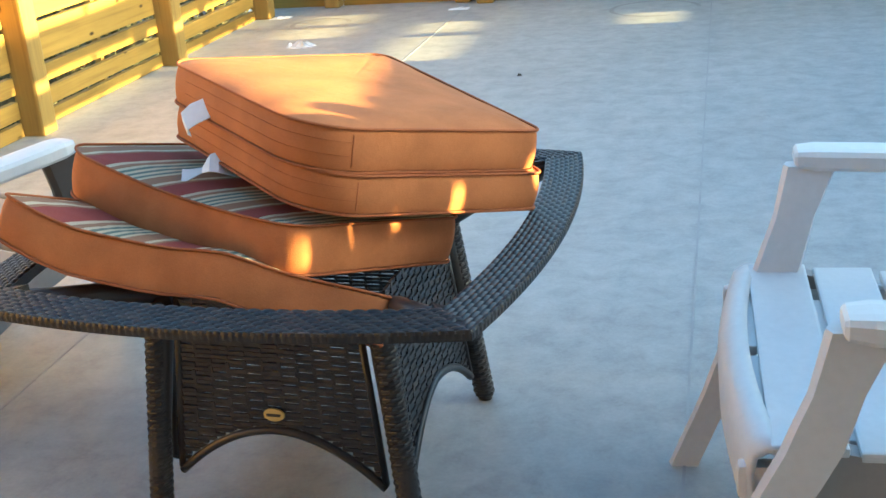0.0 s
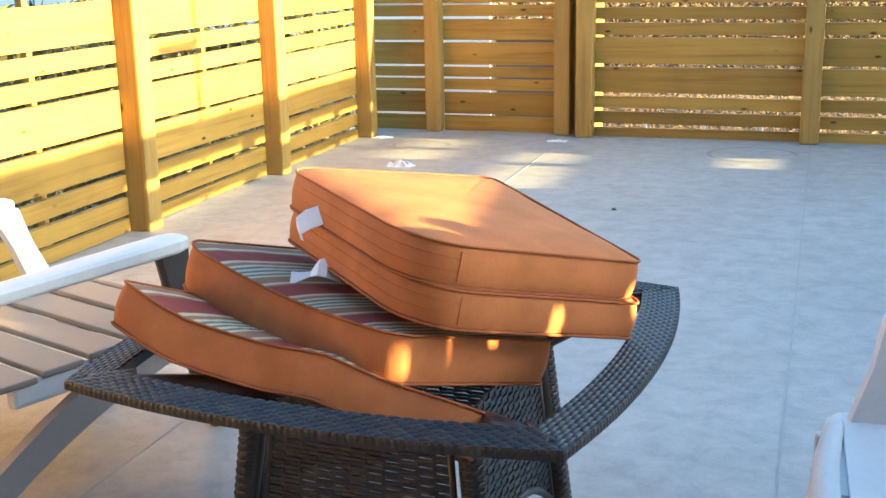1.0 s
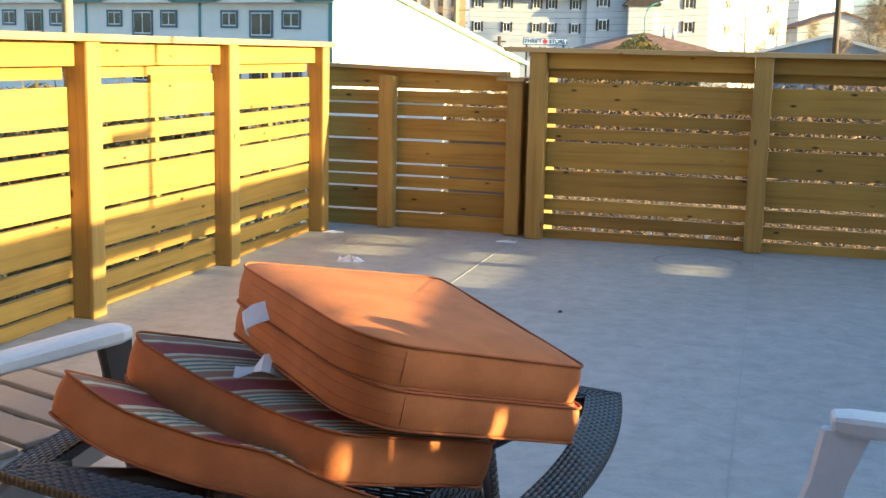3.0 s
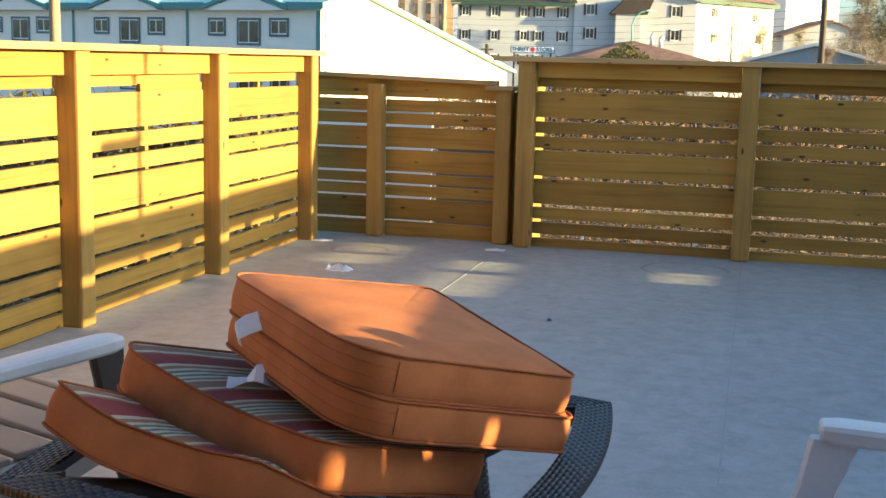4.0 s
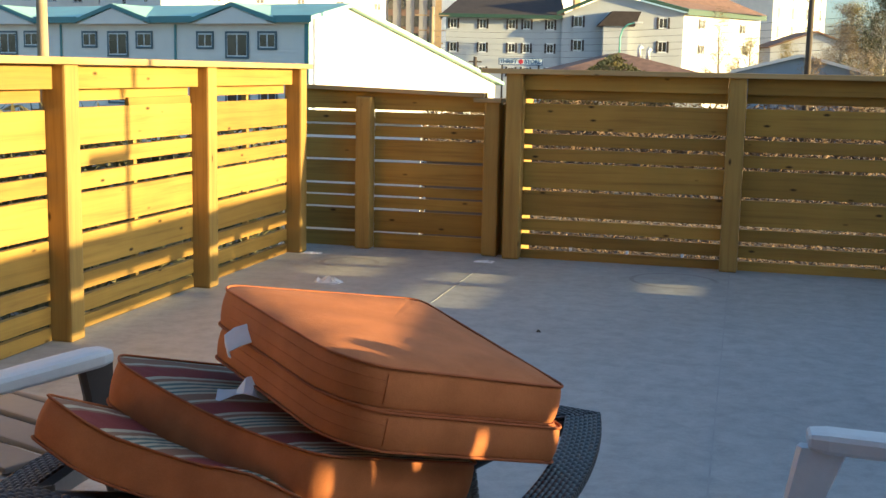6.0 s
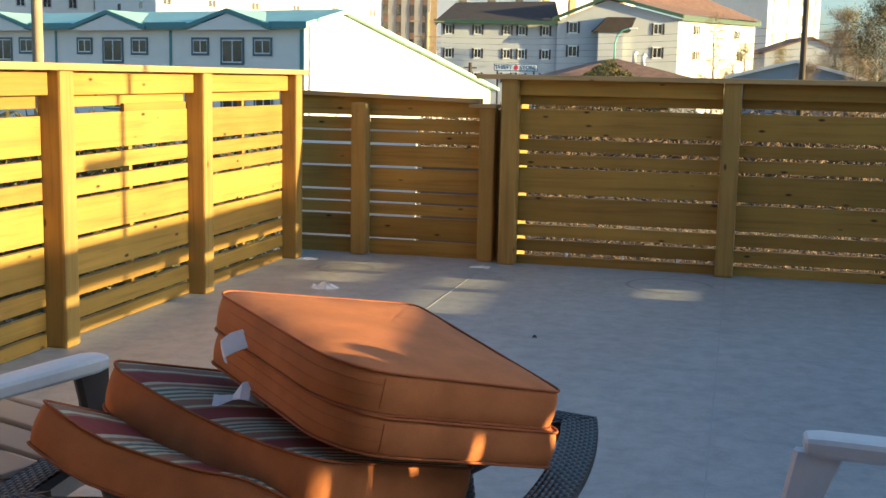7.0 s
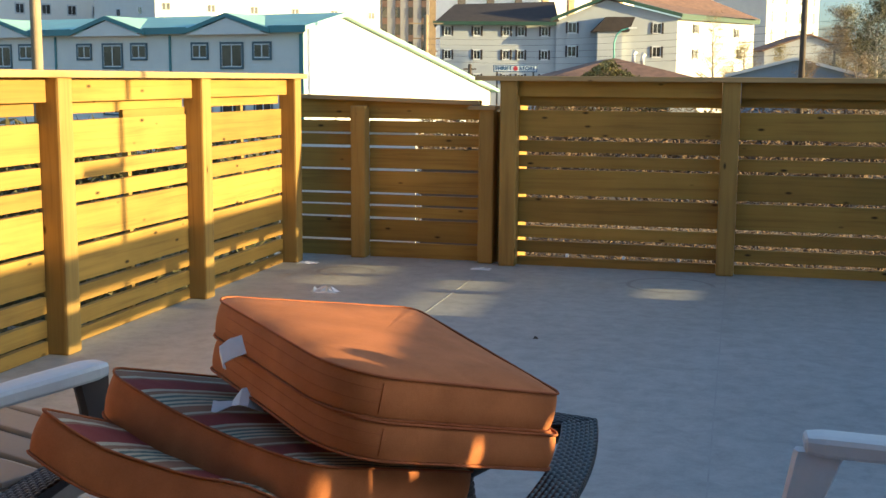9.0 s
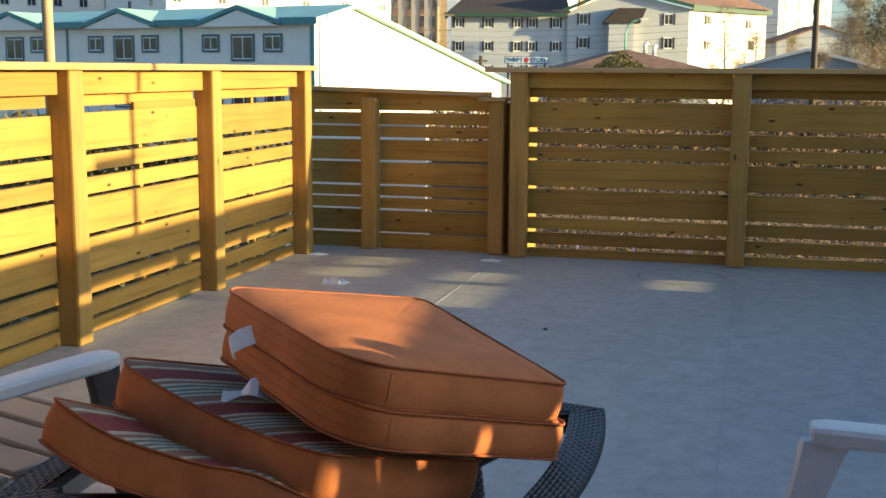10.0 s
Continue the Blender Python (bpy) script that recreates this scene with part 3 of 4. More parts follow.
    tube(bm, [loop_pts(sc, h)[k] for sc, h in levels], 0.0014, 5)
    part("seam", bm, M_PIPING, t, smooth=True)
    for f in (0.30, 0.62):
        bm = bmesh.new()
        tube(bm, loop_pts(1.0135, -thick * f)[k:], 0.0006, 5)
        part("zip_seam", bm, M_PIPING, t, smooth=True)
    return t


TH = 0.087
C1 = [(-1.635, 2.56, 0.93), (-1.235, 2.94, 0.85), (-0.772, 2.49, 0.768), (-1.142, 2.095, 0.888)]
cushion("seat_cushion", C1, TH, "plump orange seat cushion lying on top of the stack", M_ORANGE, puff=0.021, firm=6.0, round_at=[0.11, 0.07, 0.05, 0.22])
C2 = [(x, y - 0.005, z - TH - 0.005) for x, y, z in C1]
cushion("seat_cushion", C2, 0.080, "orange seat cushion under another, with white ties", M_ORANGE, puff=0.008, round_at=[0.07, 0.07, 0.05, 0.22])


def drape(u, v):
    return 0.004 - 0.026 * 4 * u * (1 - u) * (0.55 + 0.45 * v)


def sag(u, v):
    k = min(1.0, max(0.0, u / 0.25))
    k = k * k * (3 - 2 * k)
    tuck = min(1.0, max(0.0, (u - 0.35) / 0.4))
    return 0.008 - 0.042 * k * (0.5 + 0.5 * v) + 0.018 * math.exp(-((u - 0.60) / 0.10) ** 2) - 0.055 * tuck * (1 - v)


S2 = [(-1.585, 2.75, 0.670), (-0.945, 2.50, 0.567), (-1.195, 2.105, 0.688), (-1.825, 2.365, 0.785)]
cushion("back_cushion", [S2[0], S2[1], S2[2], S2[3]], 0.102, "striped cushion with orange border under the orange ones", M_STRIPE, bend=drape, puff=0.012,
        round_at=[0.17, 0.13, 0.10, 0.12], stripes=True)
S1 = [(-1.745, 2.475, 0.60), (-1.10, 2.32, 0.50), (-1.01, 2.07, 0.598), (-1.848, 2.10, 0.76)]
cushion("back_cushion", S1, 0.092, "striped cushion with orange border sagging against the table rim", M_STRIPE, bend=sag, puff=0.010,
        round_at=[0.17, 0.10, 0.14, 0.16], stripes=True)


# ---- resin chairs ----
def resin_chair(m, label, support, seat, inward):
    t = thing("patio_chair", m, label, "chair", "white resin patio chairs")
    # seat slats across the chair
    bm = bmesh.new()
    pts = [(0.224, 0.427), (0.250, 0.425), (0.272, 0.41), (0.280, 0.375), (0.276, 0.30), (0.262, 0.235)]
    rows = []
    for y, z in pts:
        rows.append([bm.verts.new((x, y - 0.03 * (abs(x) / 0.36) ** 2, z)) for x in [-0.392 + 0.784 * i / 16 for i in range(17)]])
    for a, b in zip(rows, rows[1:]):
        for i in range(16):
            bm.faces.new((a[i], a[i + 1], b[i + 1], b[i]))
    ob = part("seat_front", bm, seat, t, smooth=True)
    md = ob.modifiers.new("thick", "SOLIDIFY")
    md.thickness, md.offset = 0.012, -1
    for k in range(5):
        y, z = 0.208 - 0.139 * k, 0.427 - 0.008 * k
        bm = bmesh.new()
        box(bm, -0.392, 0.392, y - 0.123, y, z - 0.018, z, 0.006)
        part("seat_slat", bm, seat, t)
        for x0, x1 in ((-0.33, -0.04), (0.0, 0.24)):
            bm = bmesh.new()
            box(bm, x0, x1, y - 0.003, y + 0.019, z - 0.030, z - 0.012, 0.002)
            part("slot_bridge", bm, M_RESIN, t)
    for e in (-1, 1):
        bm = bmesh.new()
        box(bm, min(e * 0.35, e * 0.385), max(e * 0.35, e * 0.385), -0.42, 0.26, 0.32, 0.385, 0.014)
        part("seat_rail", bm, M_RESIN, t)
        # arm with a rounded, broader front end
        bm = bmesh.new()
        rows = []
        prof = [(-1, -0.6), (-0.86, -1), (0.86, -1), (1, -0.6), (1, 0.45), (0.84, 0.9), (0.4, 1), (-0.4, 1), (-0.84, 0.9), (-1, 0.45)]
        for k, (y, w, h) in enumerate(((0.112, 0.030, 0.012), (0.106, 0.038, 0.018), (0.07, 0.046, 0.022), (-0.05, 0.047, 0.022), (-0.25, 0.044, 0.021), (-0.42, 0.040, 0.020), (-0.50, 0.036, 0.019))):
            z = 0.664 - 0.036 * (0.112 - y)
            rows.append([bm.verts.new((e * 0.425 + px * w, y, z + pz * h)) for px, pz in prof])
        for a, b in zip(rows, rows[1:]):
            for i in range(10):
                bm.faces.new((a[i], a[(i + 1) % 10], b[(i + 1) % 10], b[i]))
        bm.faces.new(rows[0][::-1])
        bm.faces.new(rows[-1])
        part("armrest", bm, M_RESIN, t)
        # front leg, one slanting piece from the arm to the floor
        bm = bmesh.new()
        rows = []
        for k in range(13):
            f = k / 12
            c = Vector((e * (0.415 - (inward[0] if e < 0 else inward[1]) * f), 0.078 + 0.068 * min(1.0, f / 0.336) + 0.199 * max(0.0, f - 0.336) / 0.664, 0.648 * (1 - f)))
            w = 0.034 + 0.016 * math.sin(math.pi * min(1, f * 1.3)) + 0.022 * max(0.0, 0.16 - f) / 0.16
            rows.append([bm.verts.new(c + Vector((sx * 0.020, sy * w, 0))) for sx, sy in ((-1, -0.85), (0, -1), (1, -0.85), (1, 0.85), (0, 1), (-1, 0.85))])
        for a, b in zip(rows, rows[1:]):
            for i in range(6):
                bm.faces.new((a[i], a[(i + 1) % 6], b[(i + 1) % 6], b[i]))
        bm.faces.new(rows[-1])
        bm.faces.new(rows[0][::-1])
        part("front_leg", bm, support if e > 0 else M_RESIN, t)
        # long side rail that runs down to the rear foot
        bm = bmesh.new()
        rows = []
        for k in range(11):
            f = k / 10
            y, z, w = 0.20 - 0.86 * f, 0.375 * (1 - f ** 1.7), 0.050 - 0.016 * f
            rows.append([bm.verts.new((e * 0.372 + dx, y - dz * w * 0.5, max(0.0, z + dz * w))) for dx, dz in ((-0.018, -1), (0.018, -1), (0.018, 1), (-0.018, 1))])
        for a, b in zip(rows, rows[1:]):
            for i in range(4):
                bm.faces.new((a[i], a[(i + 1) % 4], b[(i + 1) % 4], b[i]))
        bm.faces.new(rows[0][::-1])
        bm.faces.new(rows[-1])
        # taupe instead of white: the rail's shade is in its colour
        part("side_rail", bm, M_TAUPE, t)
    # back: frame and upright slats, leaning back
    for x0, x1, l in ((-0.36, -0.252, 0.76), (-0.25, -0.14, 0.79), (-0.12, -0.05, 0.82), (-0.03, 0.054, 0.83), (0.056, 0.145, 0.825), (0.165, 0.29, 0.79)):
        x, w = (x0 + x1) / 2, (x1 - x0) / 2
        bm = bmesh.new()
        ring = [(k * w, z) for k, z in ((-1, 0.0), (1, 0.0), (1, l - 0.05), (0.84, l - 0.022), (0.44, l - 0.004), (-0.44, l - 0.004), (-0.84, l - 0.022), (-1, l - 0.05))]
        a = [bm.verts.new((px, -0.008, pz)) for px, pz in ring]
        b = [bm.verts.new((px, 0.008, pz)) for px, pz in ring]
        bm.faces.new(a)
        bm.faces.new(b[::-1])
        for i in range(8):
            bm.faces.new((a[i], b[i], b[(i + 1) % 8], a[(i + 1) % 8]))
        part("back_slat", bm, M_RESIN, t, m=pose(0, -0.41, 0.36, 20, 0, 0) @ Matrix.Translation((x, 0, 0)))
    for z in (0.02, 0.68):
        bm = bmesh.new()
        box(bm, -0.33, 0.28, -0.020, -0.009, z - 0.03, z + 0.03, 0.005, m=pose(0, -0.41, 0.36, 20, 0, 0))
        part("back_rail", bm, M_RESIN, t)
    return t


resin_chair(pose(-0.128, 2.21, 0, 0, 0, 91.7), "white moulded resin chair with slatted seat beside the wicker table", M_RESIN, M_RESIN, (0.03, 0.16))
# same white chair, but darker resin for the seat and one leg
resin_chair(pose(-2.53, 2.855, 0, 0, 0, -20.4), "white resin chair with slatted seat, turned to the far fence", M_RESIN_DARK, M_RESIN_SHADE, (0.16, 0.16))


# ---- the town beyond the deck ----
TOWN = Matrix.Translation((-0.423, 0.015, 0)) @ pose(0, 0, 0, 0, 0, 14.31)   # x across the view, y away from the deck


def window(parent, x, z, w, h, trim, mullions=1, y=0.0, shutters=False):
    """A window on a wall that faces -y: frame, panes."""
    bm = bmesh.new()
    t = 0.12
    for x0, x1, z0, z1 in ((x - w / 2 - t, x + w / 2 + t, z + h / 2, z + h / 2 + t), (x - w / 2 - t, x + w / 2 + t, z - h / 2 - t, z - h / 2),
                           (x - w / 2 - t, x - w / 2, z - h / 2, z + h / 2), (x + w / 2, x + w / 2 + t, z - h / 2, z + h / 2)):
        box(bm, x0, x1, y - 0.06, y - 0.005, z0, z1)
    win = part("window", bm, trim, parent)
    bm = bmesh.new()
    for i in range(mullions + 2):
        xx = x - w / 2 + w * i / (mullions + 1)
        box(bm, xx - 0.035, xx + 0.035, y - 0.045, y - 0.01, z - h / 2, z + h / 2)
    for zz in (z - h / 2 + 0.035, z + h / 2 - 0.035):
        box(bm, x - w / 2, x + w / 2, y - 0.044, y - 0.011, zz - 0.035, zz + 0.035)
    part("frame", bm, M_FRAME, win)
    bm = bmesh.new()
    box(bm, x - w / 2, x + w / 2, y - 0.03, y - 0.006, z - h / 2, z + h / 2)
    part("pane", bm, M_GLASS, win)
    if shutters:
        for e in (-1, 1):
            bm = bmesh.new()
            xx = x + e * (w / 2 + 0.17)
            box(bm, xx - 0.12, xx + 0.12, y - 0.075, y - 0.062, z - h / 2 - 0.05, z + h / 2 + 0.05)
            part("shutter", bm, M_SHINGLE_DK, win)
    return win


def prism(bm, profile, y0, y1):
    """A solid with an x, z outline, from y0 to y1."""
    a = [bm.verts.new((x, y0, z)) for x, z in profile]
    b = [bm.verts.new((x, y1, z)) for x, z in profile]
    n = len(profile)
    bm.faces.new(a)
    bm.faces.new(b[::-1])
    for i in range(n):
        bm.faces.new((a[i], a[(i + 1) % n], b[(i + 1) % n], b[i]))


def siding(parent, x0, x1, z0, z1, mat, step=0.2, y=0.0):
    bm = bmesh.new()
    z = z0
    while z < z1 - 0.01:
        zz = min(z + step, z1)
        v = [bm.verts.new(p) for p in ((x0, y - 0.035, z), (x1, y - 0.035, z), (x1, y - 0.004, zz), (x0, y - 0.004, zz))]
        bm.faces.new(v)
        v = [bm.verts.new(p) for p in ((x0, y - 0.035, z), (x1, y - 0.035, z), (x1, y - 0.004, z), (x0, y - 0.004, z))]
        bm.faces.new(v)
        z = zz
    return part("siding", bm, mat, parent)


# town house row with teal metal roof; its long front faces the deck, its end wall the sun
house = thing("town_house", TOWN @ pose(-7.64, 65, GROUND, 0, 0, -29), "grey-sided town house row with teal metal roof and white end wall", "house")
EZ = 4.15 - GROUND
DEP, LEN = 22.8, 46.0
bm = bmesh.new()
# end outline in y, z, run along x
prof = [(0, 0), (0, EZ), (3.6, EZ + 0.78), (DEP, 3.80), (DEP, 0)]
a = [bm.verts.new((0, y, z)) for y, z in prof]
b = [bm.verts.new((-LEN, y, z)) for y, z in prof]
bm.faces.new(a)
bm.faces.new(b[::-1])
for i in (0, 3, 4):
    bm.faces.new((a[i], a[(i + 1) % 5], b[(i + 1) % 5], b[i]))
part("wall", bm, M_SIDING_WHITE, house)
siding(house, -LEN, -0.18, 0.2, EZ - 0.05, M_SIDING_GREY, 0.22)
bm = bmesh.new()
roof = [(-0.5, EZ - 0.12), (3.6, EZ + 0.80), (DEP + 0.6, 3.70), (DEP + 0.6, 3.92), (3.6, EZ + 1.02), (-0.5, EZ + 0.10)]
a = [bm.verts.new((0.45, y, z)) for y, z in roof]
b = [bm.verts.new((-LEN, y, z)) for y, z in roof]
bm.faces.new(a)
bm.faces.new(b[::-1])
for i in range(6):
    bm.faces.new((a[i], a[(i + 1) % 6], b[(i + 1) % 6], b[i]))
roof_ob = part("roof", bm, M_TEAL, house)
GABLES = (-5.0, -14.2, -23.8, -33.2)
edges = [0.5] + [v for g in GABLES for v in (g + 2.95, g - 2.95)] + [-LEN]
for x1, x0 in zip(edges[::2], edges[1::2]):
    bm = bmesh.new()
    box(bm, x0, x1, -0.56, -0.50, EZ - 0.24, EZ + 0.14)
    part("fascia", bm, M_TEAL_DARK, roof_ob)
for gx in GABLES:
    bm = bmesh.new()
    prism(bm, [(gx - 2.9, EZ - 0.3), (gx, EZ + 0.62), (gx + 2.9, EZ - 0.3)], -0.53, 3.0)
    part("gable", bm, M_SIDING_GREY, house)
    bm = bmesh.new()
    prism(bm, [(gx - 3.1, EZ - 0.26), (gx - 3.1, EZ - 0.02), (gx, EZ + 0.90), (gx + 3.1, EZ - 0.02), (gx + 3.1, EZ - 0.26), (gx, EZ + 0.66)], -0.62, -0.54)
    part("fascia", bm, M_TEAL_DARK, roof_ob)
    bm = bmesh.new()
    prism(bm, [(gx - 3.1, EZ - 0.02), (gx, EZ + 0.91), (gx + 3.1, EZ - 0.02), (gx, EZ + 0.85)], -0.5, 3.6)
    part("dormer_roof", bm, M_TEAL, roof_ob)
    for dx, w, h, dz in ((-2.35, 1.05, 0.78, -1.22), (0.0, 1.45, 1.3, -1.48), (2.15, 1.1, 0.8, -1.22)):
        window(house, gx + dx, EZ + dz, w, h, M_TRIM_SLATE, 1, -0.035)
    for dx, w, h in ((-2.2, 1.1, 0.9), (0.0, 1.5, 1.3), (2.2, 1.1, 0.9)):
        window(house, gx + dx, EZ - 4.3, w, h, M_TRIM_SLATE, 1, -0.035)
for px in (-0.12, -9.6, -19.0, -28.5, -37.5):
    bm = bmesh.new()
    pw = 0.14 if px > -1 else 0.07
    box(bm, px - pw, px + pw, -0.10, -0.036, 0, EZ - 0.3)
    part("downpipe", bm, M_TEAL_DARK, house)

# hotel-like block with green eaves; the sign of a shop before it
block = thing("apartment_block", TOWN @ pose(0, 140, GROUND), "pale three-storey block with brown roofs, green eaves and black shutters", "building")
HZ = 8.0 - GROUND
bm = bmesh.new()
box(bm, -0.35, 13.3, 0, 14, 0, HZ)
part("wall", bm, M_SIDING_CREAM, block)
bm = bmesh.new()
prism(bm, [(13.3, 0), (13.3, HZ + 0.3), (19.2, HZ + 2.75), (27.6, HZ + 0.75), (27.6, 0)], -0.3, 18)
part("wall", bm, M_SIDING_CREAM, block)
bm = bmesh.new()
v = [bm.verts.new(p) for p in ((-1.1, -0.9, HZ - 0.05), (13.6, -0.9, HZ + 0.15), (13.6, 6, HZ + 2.9), (1.4, 6, HZ + 2.5))]
bm.faces.new(v)
v2 = [bm.verts.new(p) for p in ((-1.1, 14, HZ - 0.05), (-1.1, -0.9, HZ - 0.05), (1.4, 6, HZ + 2.5), (1.4, 9, HZ + 2.5))]
bm.faces.new(v2)
part("roof", bm, M_SHINGLE_DK, block)
bm = bmesh.new()
box(bm, -1.2, 13.3, -1.0, -0.85, HZ - 0.30, HZ + 0.14)
part("eave", bm, M_TRIM_GREEN, block)
bm = bmesh.new()
prism(bm, [(12.6, HZ + 0.15), (12.6, HZ + 0.55), (19.2, HZ + 3.3), (28.0, HZ + 1.2), (28.0, HZ + 0.8), (19.2, HZ + 2.9)], -1.0, -0.8)
part("eave", bm, M_TRIM_GREEN, block)
bm = bmesh.new()
v = [bm.verts.new(p) for p in ((19.2, -1, HZ + 3.32), (28.0, -1, HZ + 1.22), (41, 13, HZ + 1.25), (33, 14, HZ + 4.4))]
bm.faces.new(v)
v = [bm.verts.new(p) for p in ((19.2, -1, HZ + 3.32), (33, 14, HZ + 4.4), (20, 18, HZ + 3.3), (12.6, -1, HZ + 0.57))]
bm.faces.new(v)
part("roof", bm, M_SHINGLE, block)
# sunlit end; whiter siding than the shaded front puts light into the colour
bm = bmesh.new()
v = [bm.verts.new(p) for p in ((27.6, -0.3, 0), (40.5, 14.5, 0), (40.5, 14.5, HZ + 1.1), (27.6, -0.3, HZ + 0.75))]
bm.faces.new(v)
v = [bm.verts.new(p) for p in ((27.6, 18, 0), (40.5, 14.8, 0), (40.5, 14.8, HZ + 1.1), (27.6, 18, HZ + 0.75))]
bm.faces.new(v)
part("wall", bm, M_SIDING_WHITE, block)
bm = bmesh.new()
v = [bm.verts.new(p) for p in ((27.9, -0.9, HZ + 0.5), (41.2, 14.2, HZ + 0.7), (41.2, 14.2, HZ + 1.3), (27.9, -0.9, HZ + 1.2))]
bm.faces.new(v)
part("eave", bm, M_TRIM_GREEN, block)
for row, z in enumerate((7.05 - GROUND, 4.3 - GROUND, 1.5 - GROUND)):
    for x in (0.55, 4.0, 8.0 - 0.55, 8.0 + 1.2, 12.0):
        window(block, x, z, 0.75, 1.05, M_FRAME, 1, 0.0, shutters=True)
    for x in (15.2, 25.2):
        window(block, x, z + 0.45, 0.95, 1.2, M_FRAME, 1, -0.3, shutters=True)
bm = bmesh.new()
prism(bm, [(17.3, 7.0 - GROUND), (21.6, 7.0 - GROUND), (22.3, 8.7 - GROUND), (19.0, 8.7 - GROUND)], -2.2, -0.3)
part("porch_roof", bm, M_SHINGLE_DK, block)
bm = bmesh.new()
box(bm, 18.0, 20.9, -1.9, -0.3, 0, 7.0 - GROUND)
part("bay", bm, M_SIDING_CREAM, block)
for k, (f, zz) in enumerate(((0.22, 7.6), (0.75, 7.4), (0.22, 4.6), (0.8, 4.7))):
    q = Vector((27.6, -0.3, 0)).lerp(Vector((40.5, 14.5, 0)), f)
    win = window(block, 0, 0, 0.9, 1.1, M_FRAME, 1, 0.0, shutters=True)
    win.matrix_basis = pose(q.x, q.y, zz - GROUND, 0, 0, 48.9)

# shop sign
sign = thing("shop_sign", TOWN @ pose(6.75, 110, 2.44), "long white shop sign with blue lettering and a red emblem", "sign")
bm = bmesh.new()
box(bm, -2.05, 2.05, 0.0, 0.15, -0.32, 0.32, 0.02)
part("panel", bm, M_SIGN_BLUE, sign)
bm = bmesh.new()
box(bm, -1.97, 1.97, -0.012, -0.002, -0.25, 0.25)
part("face", bm, M_SIGN, sign)
for word, x in (("THRIFT", -1.12), ("STORE", 1.12)):
    cu = bpy.data.curves.new("letters", "FONT")
    cu.body, cu.size, cu.align_x, cu.align_y, cu.extrude = word, 0.50, "CENTER", "CENTER", 0.01
    cu.offset = 0.012
    cu.materials.append(M_SIGN_BLUE)
    ob = new("letters", cu)
    ob.parent = sign
    ob.matrix_basis = pose(x, -0.026, 0, 90, 0, 0)
bm = bmesh.new()
bmesh.ops.create_cone(bm, segments=6, radius1=0.24, radius2=0.24, depth=0.02, cap_ends=True, matrix=Matrix.Translation((0.02, -0.024, 0)) @ pose(0, 0, 0, 90, 0, 0))
part("emblem", bm, M_SIGN_RED, sign)
for x in (-1.7, 1.7):
    bm = bmesh.new()
    box(bm, x - 0.08, x + 0.08, 0.02, 0.14, GROUND - 2.44, -0.32)
    part("leg", bm, M_POLE_DK, sign)


def slab_block(name, u, w, wid, dep, z_top, mat, label, rows, cols, z_first, storey=3.0, turn=0.0, win=(1.2, 1.4), trim=None, x_in=1.5):
    b = thing(name, TOWN @ pose(u, w, GROUND, 0, 0, turn), label, "building")
    bm = bmesh.new()
    box(bm, 0, wid, 0, dep, 0, z_top - GROUND, 0.05)
    part("wall", bm, mat, b)
    bm = bmesh.new()
    box(bm, -0.15, wid + 0.15, -0.15, dep + 0.15, z_top - GROUND, z_top - GROUND + 0.4)
    part("parapet", bm, trim or mat, b)
    for r in range(rows):
        for c in range(cols):
            x = x_in + (wid - 2 * x_in) * (c / max(1, cols - 1))
            window(b, x, z_first - GROUND + r * storey, win[0], win[1], trim or M_FRAME, 1)
    return b


tower = slab_block("office_tower", -11.0, 205, 8.6, 16, 30, M_TOWER, "tall grey office tower with dark window bands", 0, 0, 8, turn=0)
for i in range(4):
    bm = bmesh.new()
    x = 0.9 + i * 2.25
    box(bm, x - 0.42, x + 0.42, -0.10, -0.01, 3, 32.5)
    band = part("window_band", bm, M_TOWER_BROWN, tower)
    for j in range(10):
        bm = bmesh.new()
        box(bm, x - 0.40, x + 0.40, -0.16, -0.11, 3.4 + j * 2.9, 5.2 + j * 2.9)
        part("pane", bm, M_GLASS, band)
slab_block("apartment_tower", -2.4, 206, 1.1, 14, 30, M_POLE, "narrow tan stair tower beside the office tower", 0, 0, 8.6)
hall = slab_block("white_hall", -1.3, 207, 50, 20, 30, M_SIDING_WHITE, "large sunlit white building with tan pilasters", 0, 0, 8, turn=38)
for i in range(7):
    bm = bmesh.new()
    x = 5.6 + i * 6.7
    box(bm, x - 0.75, x + 0.75, -0.35, -0.01, 0, 32.5)
    part("pilaster", bm, M_POLE, hall)
slab_block("white_block", -66, 170, 34, 12, 20, M_SIDING_WHITE, "sunlit pale block far behind the teal roofs", 3, 9, 8.2, trim=M_SIDING_CREAM, turn=38)
corner = slab_block("white_block", -36.4, 150, 34.6, 20, 20, M_SIDING_WHITE, "white block with a sunlit front behind the town houses", 2, 6, 10.3, turn=38, win=(1.1, 1.0), trim=M_SIDING_CREAM)
for y in (4.5, 11.5):
    for z in (9.9, 13.2):
        win = window(corner, -y, z - GROUND, 1.1, 1.0, M_FRAME)
        win.matrix_basis = pose(0, 0, 0, 0, 0, -90)
tall = slab_block("white_tower", 53.06, 195, 14.5, 12.7, 24, M_SIDING_WHITE, "tall white high-rise with narrow windows", 4, 4, 9.0, win=(0.6, 2.0), turn=38)
slab_block("blue_block", 68.5, 222, 9, 12, 11.2, M_BLUE_HOUSE, "small dark blue flat building in the distance", 1, 2, 8.6)


